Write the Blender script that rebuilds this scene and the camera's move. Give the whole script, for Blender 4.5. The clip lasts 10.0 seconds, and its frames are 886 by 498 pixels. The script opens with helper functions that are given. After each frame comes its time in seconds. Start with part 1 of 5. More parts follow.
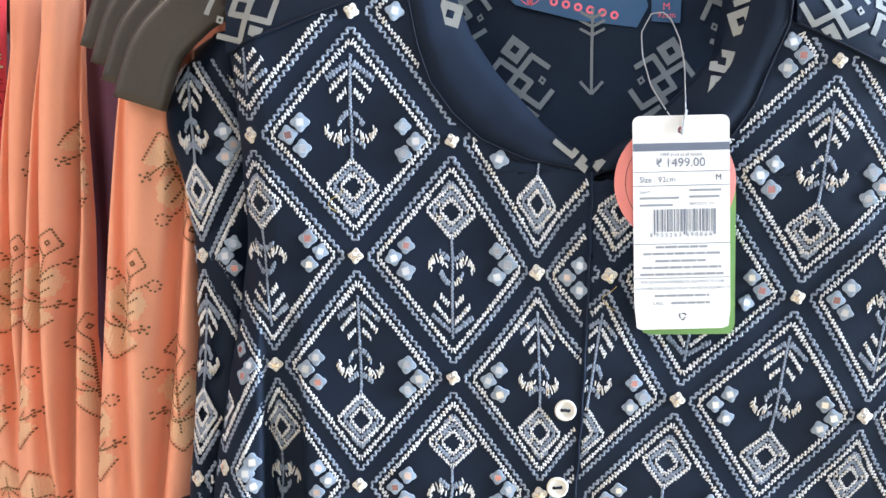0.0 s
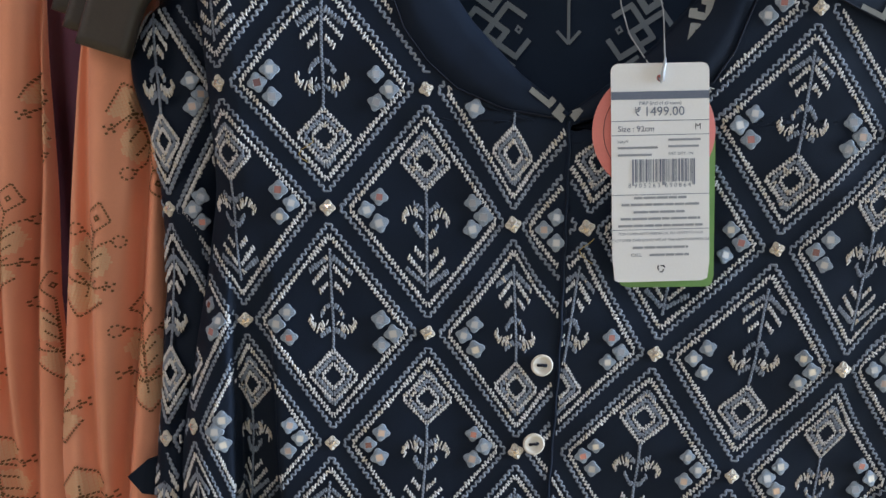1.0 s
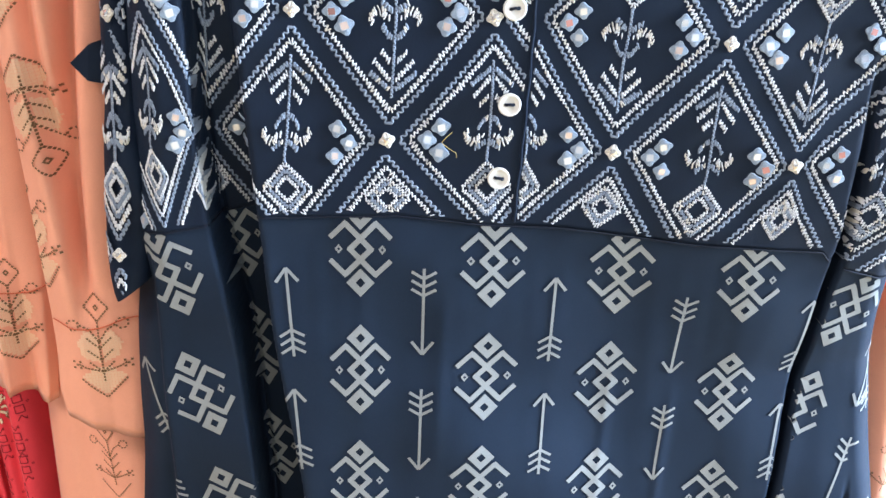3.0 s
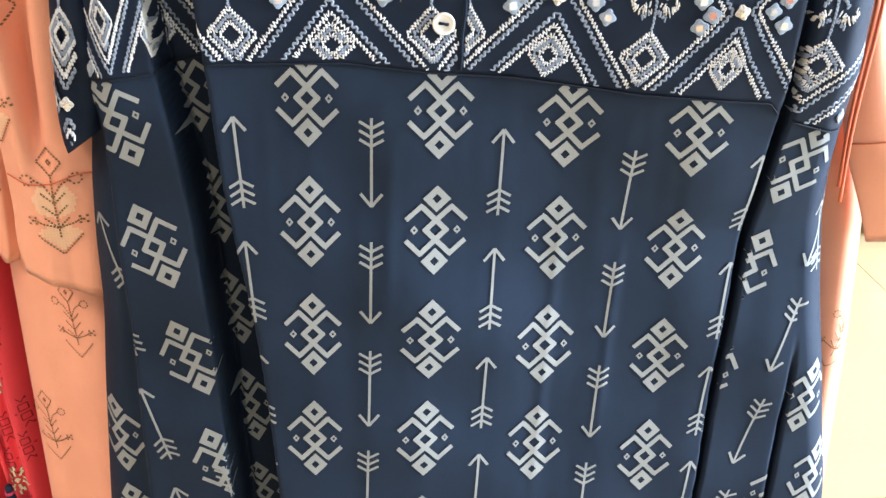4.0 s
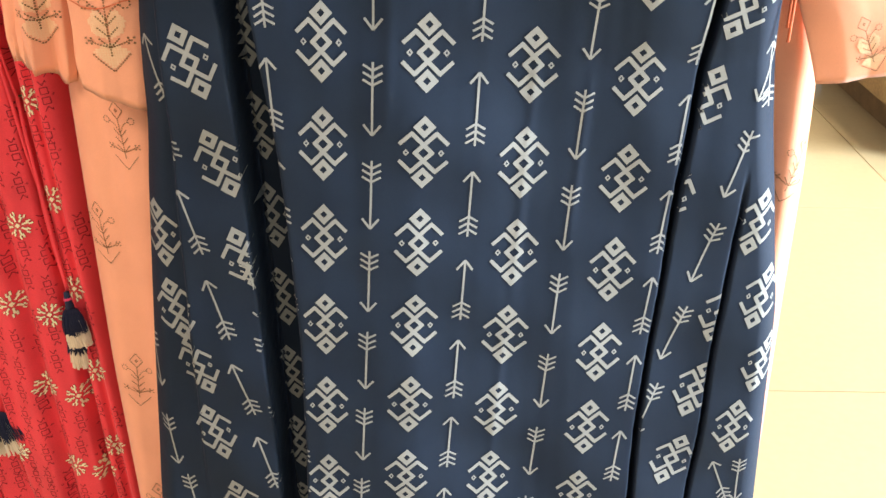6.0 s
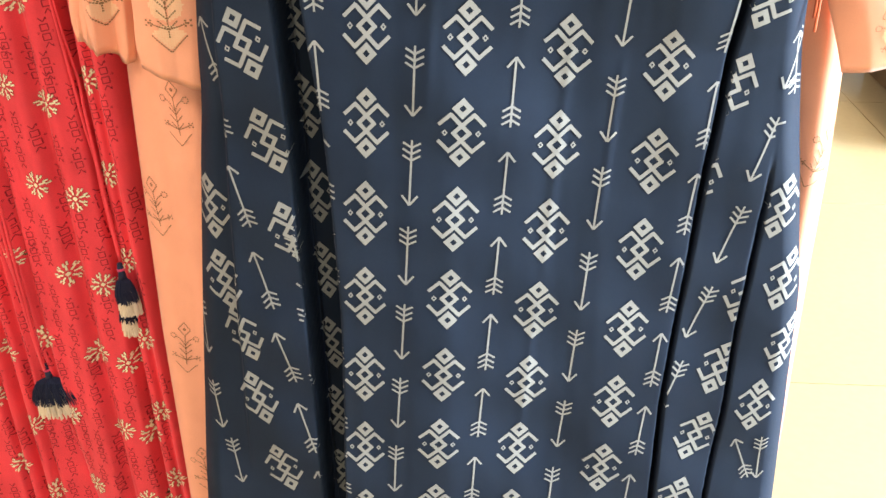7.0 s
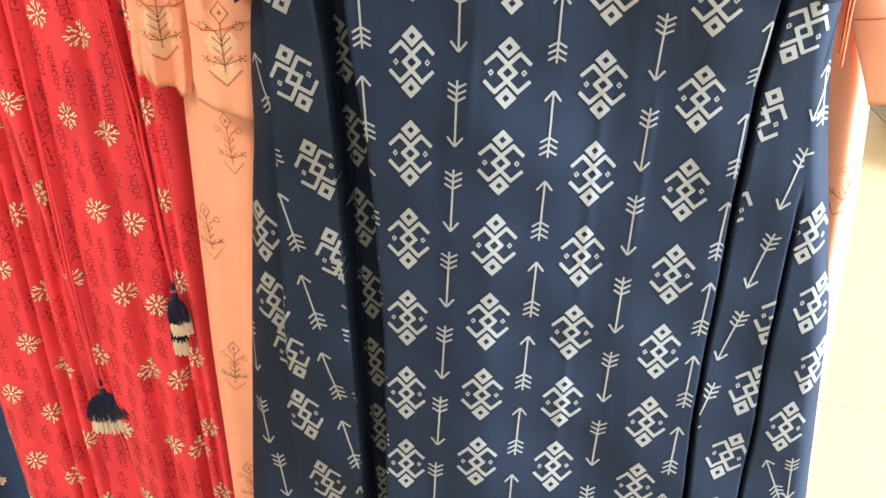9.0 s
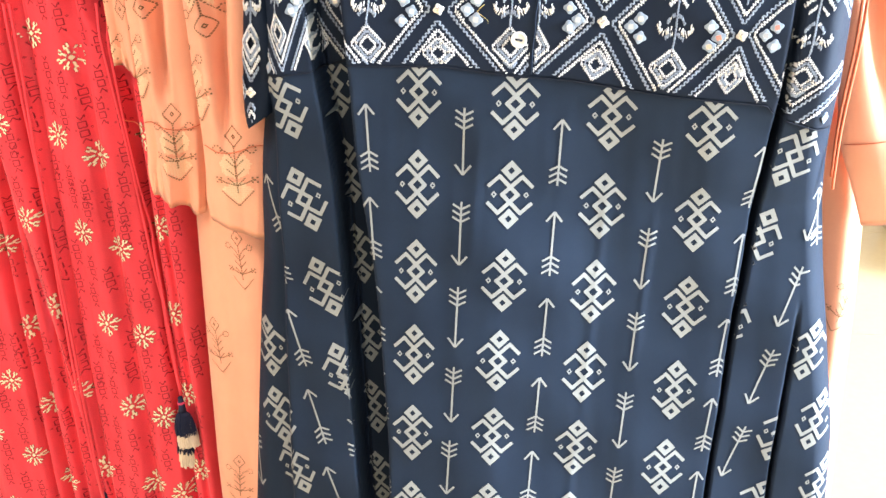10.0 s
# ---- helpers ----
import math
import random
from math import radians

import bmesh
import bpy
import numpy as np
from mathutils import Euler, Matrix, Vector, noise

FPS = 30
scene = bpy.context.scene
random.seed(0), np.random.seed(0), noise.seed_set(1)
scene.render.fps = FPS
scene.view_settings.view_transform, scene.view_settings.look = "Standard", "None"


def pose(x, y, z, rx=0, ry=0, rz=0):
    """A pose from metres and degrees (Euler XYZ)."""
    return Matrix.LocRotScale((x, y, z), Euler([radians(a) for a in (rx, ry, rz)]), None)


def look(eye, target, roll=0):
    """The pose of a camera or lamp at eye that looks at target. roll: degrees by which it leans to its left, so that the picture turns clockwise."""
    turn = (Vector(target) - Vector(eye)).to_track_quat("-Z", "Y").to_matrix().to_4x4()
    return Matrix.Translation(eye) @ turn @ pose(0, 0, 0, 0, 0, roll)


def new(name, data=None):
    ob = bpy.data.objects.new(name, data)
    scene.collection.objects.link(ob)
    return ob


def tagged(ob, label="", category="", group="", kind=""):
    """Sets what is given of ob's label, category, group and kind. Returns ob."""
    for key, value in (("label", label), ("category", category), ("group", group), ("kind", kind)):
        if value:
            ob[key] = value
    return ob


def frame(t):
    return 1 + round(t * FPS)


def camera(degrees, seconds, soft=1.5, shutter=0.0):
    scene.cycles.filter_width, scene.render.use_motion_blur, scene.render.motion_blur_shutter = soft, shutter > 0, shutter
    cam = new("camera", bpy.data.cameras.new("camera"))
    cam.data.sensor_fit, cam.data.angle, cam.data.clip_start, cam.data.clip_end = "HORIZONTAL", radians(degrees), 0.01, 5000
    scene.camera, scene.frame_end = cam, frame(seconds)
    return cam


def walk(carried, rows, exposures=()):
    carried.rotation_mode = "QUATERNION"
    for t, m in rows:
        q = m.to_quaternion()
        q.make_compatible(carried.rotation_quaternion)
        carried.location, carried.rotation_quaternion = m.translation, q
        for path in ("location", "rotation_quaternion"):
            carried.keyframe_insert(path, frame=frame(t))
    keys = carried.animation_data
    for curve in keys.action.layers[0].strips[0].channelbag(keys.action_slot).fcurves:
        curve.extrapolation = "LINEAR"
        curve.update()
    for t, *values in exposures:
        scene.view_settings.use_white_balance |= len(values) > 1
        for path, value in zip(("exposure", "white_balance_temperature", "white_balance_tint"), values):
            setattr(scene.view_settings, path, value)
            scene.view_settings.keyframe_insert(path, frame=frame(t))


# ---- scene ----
cam = camera(48.0, 10.0)
METRES, EYE, TILT, LEAN, TURN = 0.44, 1.25, -4.0, 0.0, 0.0
ROWS = [
    (0.0, 0.0, 0.0, 0.0, 0.0, -0.0, 0.0),
    (0.5, 0.0061, 0.0181, -0.0065, -1.09, -0.37, 0.08),
    (1.0, -0.0022, 0.0283, -0.0369, -1.59, -1.02, 0.05),
    (1.5, -0.0041, 0.0517, -0.0946, -2.22, -5.14, 0.13),
    (2.0, 0.0057, 0.0724, -0.1474, -2.49, -9.31, 0.25),
    (2.5, 0.0157, 0.0935, -0.2064, -2.41, -11.95, 0.46),
    (3.0, 0.0165, 0.1151, -0.2735, -2.38, -14.93, 0.58),
    (4.5, 0.1215, 0.0191, -0.4102, -1.95, -20.63, 0.39),
    (5.0, 0.1427, -0.0635, -0.4514, -0.33, -21.99, 0.25),
    (5.5, 0.1626, -0.1314, -0.455, 0.26, -22.6, -0.08),
    (7.0, 0.1691, -0.2853, -0.4501, 3.33, -23.26, -0.49),
    (7.5, 0.17, -0.2918, -0.4575, 4.12, -23.38, -0.52),
    (8.0, 0.175, -0.3039, -0.4565, 4.45, -23.39, -0.36),
    (8.5, 0.1751, -0.3177, -0.4515, 4.65, -23.25, -0.27),
    (9.0, 0.1642, -0.3584, -0.4143, 5.29, -22.01, 0.01),
    (9.5, 0.1627, -0.3838, -0.4039, 5.66, -20.07, 0.1),
    (10.0, 0.1698, -0.3894, -0.3734, 5.65, -16.18, 0.05),
]
walk(cam, [(t, pose(0, 0, EYE, TILT, LEAN, TURN) @ pose(METRES * x, METRES * y, METRES * z, 90 + pitch, roll, yaw)) for t, x, y, z, yaw, pitch, roll in ROWS],
     exposures=[(0.0, 0.14, 5880, 10), (0.5, 0.0, 5900, 10), (1.0, -1.08, 6050, 10), (1.5, -0.60, 6000, 10), (2.0, 0.0, 5800, 10), (2.5, 0.10, 5600, 10), (3.0, 0.14, 5620, 10),
                (4.5, 0.20, 6650, 10), (5.5, 0.14, 6950, 10), (7.5, 0.42, 6850, 10), (9.0, 0.46, 6750, 10), (10.0, 0.74, 6500, 10)])

# ---- world and light ----
world = bpy.data.worlds.new("world")
scene.world = world
world.use_nodes = True
world.node_tree.nodes["Background"].inputs[0].default_value = (0.85, 0.93, 1.0, 1)
world.node_tree.nodes["Background"].inputs[1].default_value = 0.08


def area_lamp(name, where, target, sx, sy, watts, colour):
    data = bpy.data.lights.new(name, "AREA")
    data.shape, data.size, data.size_y, data.energy, data.color = "RECTANGLE", sx, sy, watts, colour
    ob = new(name, data)
    ob.matrix_world = look(where, target)
    return ob


# Unseen east window added for cool raking side light; assumed ceiling panels, also unseen
area_lamp("side_fill_light", (5.46, 0.15, 1.55), (0.0, 0.15, 1.35), 2.3, 2.3, 1500, (0.70, 0.84, 1.0))
area_lamp("ceiling_lamp", (-1.6, -0.9, 2.93), (-1.6, -0.9, 0), 1.2, 0.6, 62, (1.0, 0.80, 0.64))
area_lamp("ceiling_lamp", (2.4, 2.4, 2.93), (2.4, 2.4, 0), 1.2, 1.2, 46, (1.0, 0.90, 0.76))


# ---- materials ----
def fibre(name, colour, rough=0.8, vary=0.25, weave=2600.0, bump=0.15, metal=0.0, sheen=0.0, blotch=18.0, spread=(0.0, 0.0, 0.0), spec=0.3):
    """A surface with blotches, fine grain and relief; spread: shift of the colour from piece to piece."""
    m = bpy.data.materials.new(name)
    m.use_nodes = True
    nt = m.node_tree
    b = nt.nodes["Principled BSDF"]
    co = nt.nodes.new("ShaderNodeTexCoord")
    big = nt.nodes.new("ShaderNodeTexNoise")
    big.inputs["Scale"].default_value, big.inputs["Detail"].default_value = blotch, 4
    fine = nt.nodes.new("ShaderNodeTexNoise")
    fine.inputs["Scale"].default_value, fine.inputs["Detail"].default_value = weave, 2
    nt.links.new(co.outputs["Object"], big.inputs["Vector"])
    nt.links.new(co.outputs["Object"], fine.inputs["Vector"])
    add = nt.nodes.new("ShaderNodeMath")
    add.operation = "ADD"
    nt.links.new(big.outputs["Fac"], add.inputs[0])
    nt.links.new(fine.outputs["Fac"], add.inputs[1])
    ramp = nt.nodes.new("ShaderNodeMapRange")
    ramp.inputs[1].default_value, ramp.inputs[2].default_value = 0.6, 1.4
    ramp.inputs[3].default_value, ramp.inputs[4].default_value = 1 - vary, 1 + vary
    nt.links.new(add.outputs[0], ramp.inputs[0])
    mul = nt.nodes.new("ShaderNodeVectorMath")
    mul.operation = "MULTIPLY"
    mul.inputs[0].default_value = colour
    nt.links.new(ramp.outputs[0], mul.inputs[1])
    out = mul.outputs[0]
    if any(spread):
        info = nt.nodes.new("ShaderNodeNewGeometry")
        scale = nt.nodes.new("ShaderNodeVectorMath")
        scale.operation = "MULTIPLY_ADD"
        scale.inputs[0].default_value = spread
        nt.links.new(info.outputs["Random Per Island"], scale.inputs[1])
        nt.links.new(out, scale.inputs[2])
        out = scale.outputs[0]
    nt.links.new(out, b.inputs["Base Color"])
    b.inputs["Roughness"].default_value, b.inputs["Metallic"].default_value = rough, metal
    b.inputs["Specular IOR Level"].default_value = spec
    if sheen:
        b.inputs["Sheen Weight"].default_value, b.inputs["Sheen Roughness"].default_value = sheen, 0.4
    if bump:
        rel = nt.nodes.new("ShaderNodeBump")
        rel.inputs["Strength"].default_value, rel.inputs["Distance"].default_value = bump, 0.0006
        nt.links.new(add.outputs[0], rel.inputs["Height"])
        nt.links.new(rel.outputs[0], b.inputs["Normal"])
    return m


NAVY = fibre("navy rayon", (0.0056, 0.0118, 0.0270), 0.7, 0.3, 2400, 0.2, spec=0.2)
NAVY_SKIRT = fibre("navy rayon skirt", (0.0132, 0.0220, 0.0405), 0.72, 0.25, 2400, 0.15, spec=0.12)
PRINT_IN = fibre("faded reverse of the print", (0.19, 0.215, 0.235), 0.8, 0.15, 1800, 0.1)
PRINT = fibre("grey print ink", (0.275, 0.28, 0.27), 0.9, 0.18, 1800, 0.1, spec=0.1)
SEAM = fibre("dark seam thread", (0.006, 0.009, 0.02), 0.8, 0.2)
WHITE_T = fibre("white embroidery thread", (0.62, 0.62, 0.625), 0.6, 0.15, 3000, 0.2, spread=(0.1, 0.1, 0.1))
CREAM_T = fibre("cream embroidery thread", (0.58, 0.55, 0.49), 0.55, 0.15, 3000, 0.2, spread=(0.12, 0.1, 0.08))
BLUE_T = fibre("blue grey embroidery thread", (0.185, 0.220, 0.285), 0.6, 0.15, 3000, 0.2, spread=(0.08, 0.09, 0.1))
PETAL = fibre("pale blue stitched petal", (0.27, 0.325, 0.40), 0.6, 0.3, 2200, 0.4)
RIM = fibre("pale thread rim", (0.33, 0.385, 0.45), 0.5, 0.3, 2200, 0.4)
PEARL = fibre("ivory button plastic", (0.80, 0.76, 0.68), 0.35, 0.05, 300, 0.02, spec=0.5)
CARD = fibre("white tag card", (0.80, 0.79, 0.77), 0.55, 0.03, 900, 0.03)
GREEN = fibre("green tag card", (0.20, 0.36, 0.11), 0.5, 0.06, 900, 0.03)
CORAL = fibre("coral pink tag card", (0.80, 0.27, 0.24), 0.5, 0.06, 900, 0.03)
BARINK = fibre("grey tag ink", (0.30, 0.31, 0.33), 0.7, 0.35, 2500, 0)
INK = fibre("black tag ink", (0.03, 0.03, 0.035), 0.7, 0.1, 900, 0)
GREYINK = fibre("slate tag ink", (0.15, 0.17, 0.22), 0.7, 0.1, 900, 0)
PEACH = fibre("peach cotton", (0.84, 0.365, 0.225), 0.8, 0.1, 2200, 0.2, sheen=0.15)
PEACH_D = fibre("deep orange cord", (0.62, 0.14, 0.06), 0.8, 0.15, 2200, 0.2)
BROWN_P = fibre("brown dotted print", (0.20, 0.105, 0.045), 0.8, 0.2, 2000, 0)
CREAM_P = fibre("cream filled print", (0.85, 0.52, 0.32), 0.8, 0.12, 2000, 0.1)
RED = fibre("crimson rayon", (0.74, 0.046, 0.062), 0.65, 0.2, 2200, 0.15, sheen=0.1)
RED_D = fibre("dark maroon print", (0.24, 0.010, 0.018), 0.8, 0.2, 2000, 0)
# near-black maroon standing for the shade in gaps between garments
GAP_SHADE = fibre("dark maroon gap shade", (0.05, 0.008, 0.012), 0.8, 0.25, 2000, 0.2)
OLIVE = fibre("olive print outline", (0.10, 0.06, 0.02), 0.8, 0.2, 2000, 0)
FLOWER = fibre("cream flower print", (0.80, 0.70, 0.46), 0.8, 0.1, 2000, 0)
TASSEL_N = fibre("navy tassel thread", (0.008, 0.012, 0.035), 0.7, 0.3, 2500, 0.1, spread=(0.01, 0.012, 0.02))
TASSEL_C = fibre("ecru tassel thread", (0.70, 0.58, 0.42), 0.7, 0.2, 2500, 0.1, spread=(0.1, 0.1, 0.1))
PINK_T = fibre("pink binding thread", (0.65, 0.06, 0.14), 0.6, 0.2)
HANGER = fibre("grey brown hanger plastic", (0.055, 0.045, 0.036), 0.42, 0.15, 700, 0.03, spec=0.5)
STEEL = fibre("chrome rail", (0.6, 0.6, 0.6), 0.2, 0.05, 300, 0.01, metal=1.0)
LABEL = fibre("woven blue label", (0.035, 0.10, 0.22), 0.5, 0.12, 2600, 0.3, spec=0.5)
PINK_L = fibre("pink label thread", (0.85, 0.18, 0.26), 0.6, 0.1)
TILE = fibre("cream polished floor tile", (0.63, 0.475, 0.265), 0.16, 0.04, 60, 0.01, blotch=2.0, spec=0.5)
GROUT = fibre("tan floor grout", (0.42, 0.30, 0.15), 0.9, 0.2, 400, 0.1)
WALL = fibre("grey wall paint", (0.20, 0.20, 0.205), 0.8, 0.05, 200, 0.05, blotch=3)
CEIL = fibre("grey ceiling paint", (0.35, 0.345, 0.335), 0.9, 0.04, 200, 0.05, blotch=3)
POST = fibre("dark wine post paint", (0.05, 0.017, 0.02), 0.5, 0.2, 200, 0.05)
WOOD = fibre("tan display wood", (0.46, 0.28, 0.12), 0.45, 0.35, 120, 0.1, blotch=8)
DARKW = fibre("brown display goods", (0.24, 0.14, 0.06), 0.6, 0.4, 300, 0.1)
YARN = fibre("gold loose thread", (0.45, 0.33, 0.10), 0.5, 0.1)

# Reflections are painted in: each chip gets a random white, red or grey
MIRROR = bpy.data.materials.new("mirror chip")
MIRROR.use_nodes = True
_n = MIRROR.node_tree
_b = _n.nodes["Principled BSDF"]
_b.inputs["Metallic"].default_value, _b.inputs["Roughness"].default_value = 0.45, 0.2
_i = _n.nodes.new("ShaderNodeObjectInfo")
_r = _n.nodes.new("ShaderNodeValToRGB")
_r.color_ramp.interpolation = "CONSTANT"
_r.color_ramp.elements[0].color = (0.92, 0.90, 0.88, 1)
_r.color_ramp.elements[1].position, _r.color_ramp.elements[1].color = 0.60, (0.62, 0.30, 0.27, 1)
for _p, _c in ((0.70, (0.85, 0.66, 0.56, 1)), (0.82, (0.55, 0.56, 0.60, 1)), (0.93, (0.30, 0.16, 0.15, 1))):
    _r.color_ramp.elements.new(_p).color = _c
_n.links.new(_i.outputs["Random"], _r.inputs[0])
_n.links.new(_r.outputs[0], _b.inputs["Base Color"])
CHAMP = bpy.data.materials.new("champagne bead")
CHAMP.use_nodes = True
_b = CHAMP.node_tree.nodes["Principled BSDF"]
_b.inputs["Base Color"].default_value = (0.88, 0.78, 0.66, 1)
_b.inputs["Metallic"].default_value, _b.inputs["Roughness"].default_value = 0.85, 0.25
NYLON = bpy.data.materials.new("clear nylon string")
NYLON.use_nodes = True
_b = NYLON.node_tree.nodes["Principled BSDF"]
_b.inputs["Base Color"].default_value = (0.75, 0.78, 0.82, 1)
_b.inputs["Roughness"].default_value = 0.2
_b.inputs["Transmission Weight"].default_value = 0.4


# ---- mesh helpers ----
def mesh_of(name, verts, faces, mats, index=None, smooth=False):
    me = bpy.data.meshes.new(name)
    me.from_pydata([tuple(v) for v in verts], [], [tuple(f) for f in faces])
    for m in (mats if isinstance(mats, (list, tuple)) else [mats]):
        me.materials.append(m)
    if index is not None:
        me.polygons.foreach_set("material_index", index)
    if smooth:
        me.polygons.foreach_set("use_smooth", [True] * len(me.polygons))
    me.update()
    return me


def part(name, me, parent, label=""):
    ob = new(name, me)
    ob.parent = parent
    return tagged(ob, label) if label else ob


def thing(name, where, label, category, group="", kind=""):
    ob = new(name)
    ob.location = where
    ob.empty_display_size = 0.02
    return tagged(ob, label, category, group, kind)


def bm_mesh(name, bm, mats, smooth=False):
    me = bpy.data.meshes.new(name)
    bm.to_mesh(me)
    bm.free()
    for m in (mats if isinstance(mats, (list, tuple)) else [mats]):
        me.materials.append(m)
    if smooth:
        me.polygons.foreach_set("use_smooth", [True] * len(me.polygons))
    return me


def box(name, lo, hi, mat, bevel=0.0):
    bm = bmesh.new()
    c = [(a + b) / 2 for a, b in zip(lo, hi)]
    s = [b - a for a, b in zip(lo, hi)]
    bmesh.ops.create_cube(bm, size=1, matrix=Matrix.Translation(c) @ Matrix.Diagonal((*s, 1)))
    if bevel:
        bmesh.ops.bevel(bm, geom=bm.edges[:], offset=bevel, segments=2, affect="EDGES")
    return bm_mesh(name, bm, mat)


def grid_mesh(name, X, Y, Z, mat, smooth=True, closed=False):
    """A sheet from three arrays of one shape."""
    r, c = X.shape
    v = np.stack([X, Y, Z], -1).reshape(-1, 3).tolist()
    f = [(i * c + j, i * c + (j + 1) % c, (i + 1) * c + (j + 1) % c, (i + 1) * c + j) for i in range(r - 1) for j in range(c if closed else c - 1)]
    return mesh_of(name, v, f, mat, smooth=smooth)


def tube(name, pts, radius, mat, n=6):
    """A round cord along points."""
    pts = [Vector(p) for p in pts]
    v, f = [], []
    for i, p in enumerate(pts):
        d = (pts[min(i + 1, len(pts) - 1)] - pts[max(i - 1, 0)]).normalized()
        a = d.cross(Vector((0.13, 1, 0.07))).normalized()
        b = d.cross(a)
        r = radius(i / (len(pts) - 1)) if callable(radius) else radius
        for k in range(n):
            w = 2 * math.pi * k / n
            v.append(p + r * (math.cos(w) * a + math.sin(w) * b))
        if i:
            for k in range(n):
                f.append(((i - 1) * n + k, (i - 1) * n + (k + 1) % n, i * n + (k + 1) % n, i * n + k))
    f.append(tuple(range(n))[::-1])
    f.append(tuple(range((len(pts) - 1) * n, len(pts) * n)))
    return mesh_of(name, v, f, mat, smooth=True)


def curve_of(*pairs):
    """A function of z from (z, value) pairs, smooth between them."""
    zs, vs = zip(*sorted(pairs))

    def at(z):
        return (np.interp(np.asarray(z) - 0.012, zs, vs) + np.interp(z, zs, vs) * 2 + np.interp(np.asarray(z) + 0.012, zs, vs)) / 4
    return at


def ripple(X, Z, scale, seed):
    """Soft sums of sines, a cloth's unevenness, within about -1 to 1."""
    rng = np.random.RandomState(seed)
    out = 0
    for k in range(7):
        a, b, p = rng.uniform(-1, 1), rng.uniform(-1, 1), rng.uniform(0, 6.28)
        out = out + np.sin((a * X + b * Z) / scale * (4 + k) + p) / 3.2
    return out


# ---- printed patterns: drawn in a flat local frame, laid on a cloth's surface ----
def line_cells(a, b, w, step=0.0022, miter=0.0):
    """A straight printed line of width w from a to b, as short quads."""
    a, b = np.array(a, float), np.array(b, float)
    d = b - a
    n = max(1, int(np.ceil(np.hypot(*d) / step)))
    u = d / (np.hypot(*d) + 1e-9)
    s = np.array([-u[1], u[0]]) * w / 2
    cells = []
    for i in range(n):
        p, q = a + d * i / n, a + d * (i + 1) / n
        cells.append([p - s, q - s, q + s, p + s])
    return cells


def ring_cells(c, ra, rb, w, step=0.0022):
    """A diamond ring about c whose outer corners lie ra across and rb up; w is the share of the ring."""
    out = []
    corner = [np.array([0, rb]), np.array([ra, 0]), np.array([0, -rb]), np.array([-ra, 0])]
    c = np.array(c, float)
    for i in range(4):
        p, q = corner[i], corner[(i + 1) % 4]
        n = max(1, int(np.hypot(*(q - p)) / step))
        for k in range(n):
            s0, s1 = p + (q - p) * k / n, p + (q - p) * (k + 1) / n
            out.append([c + s0, c + s1, c + s1 * (1 - w), c + s0 * (1 - w)])
    return out


def lay(cells, surface, where, angle=0.0, sx=1.0, sy=1.0, lift=0.0006, keep=None):
    """Cells of a pattern turned, placed at where = (x, z) and laid on the surface y(x, z). Returns verts and faces."""
    if not cells:
        return [], []
    P = np.array(cells, float) * (sx, sy)
    ca, sa = math.cos(angle), math.sin(angle)
    X = where[0] + P[..., 0] * ca - P[..., 1] * sa
    Z = where[1] + P[..., 0] * sa + P[..., 1] * ca
    if keep is not None:
        ok = keep(X.mean(1), Z.mean(1))
        X, Z = X[ok], Z[ok]
    if not len(X):
        return [], []
    Y = surface(X, Z) - lift
    v = np.stack([X, Y, Z], -1).reshape(-1, 3).tolist()
    return v, [tuple(range(4 * i, 4 * i + 4)) for i in range(len(X))]


def print_part(name, layers, surface, parent, where, angle=0.0, sx=1.0, sy=1.0, keep=None, lift=0.0006):
    """One printed figure as one mesh; layers: (cells, material)."""
    V, F, I, M = [], [], [], []
    for k, (cells, mat) in enumerate(layers):
        v, f = lay(cells, surface, where, angle, sx, sy, lift + 0.0003 * k, keep)
        o = len(V)
        V += v
        F += [tuple(i + o for i in q) for q in f]
        I += [k] * len(f)
        M.append(mat)
    if F:
        part(name, mesh_of(name, V, F, M, I), parent)


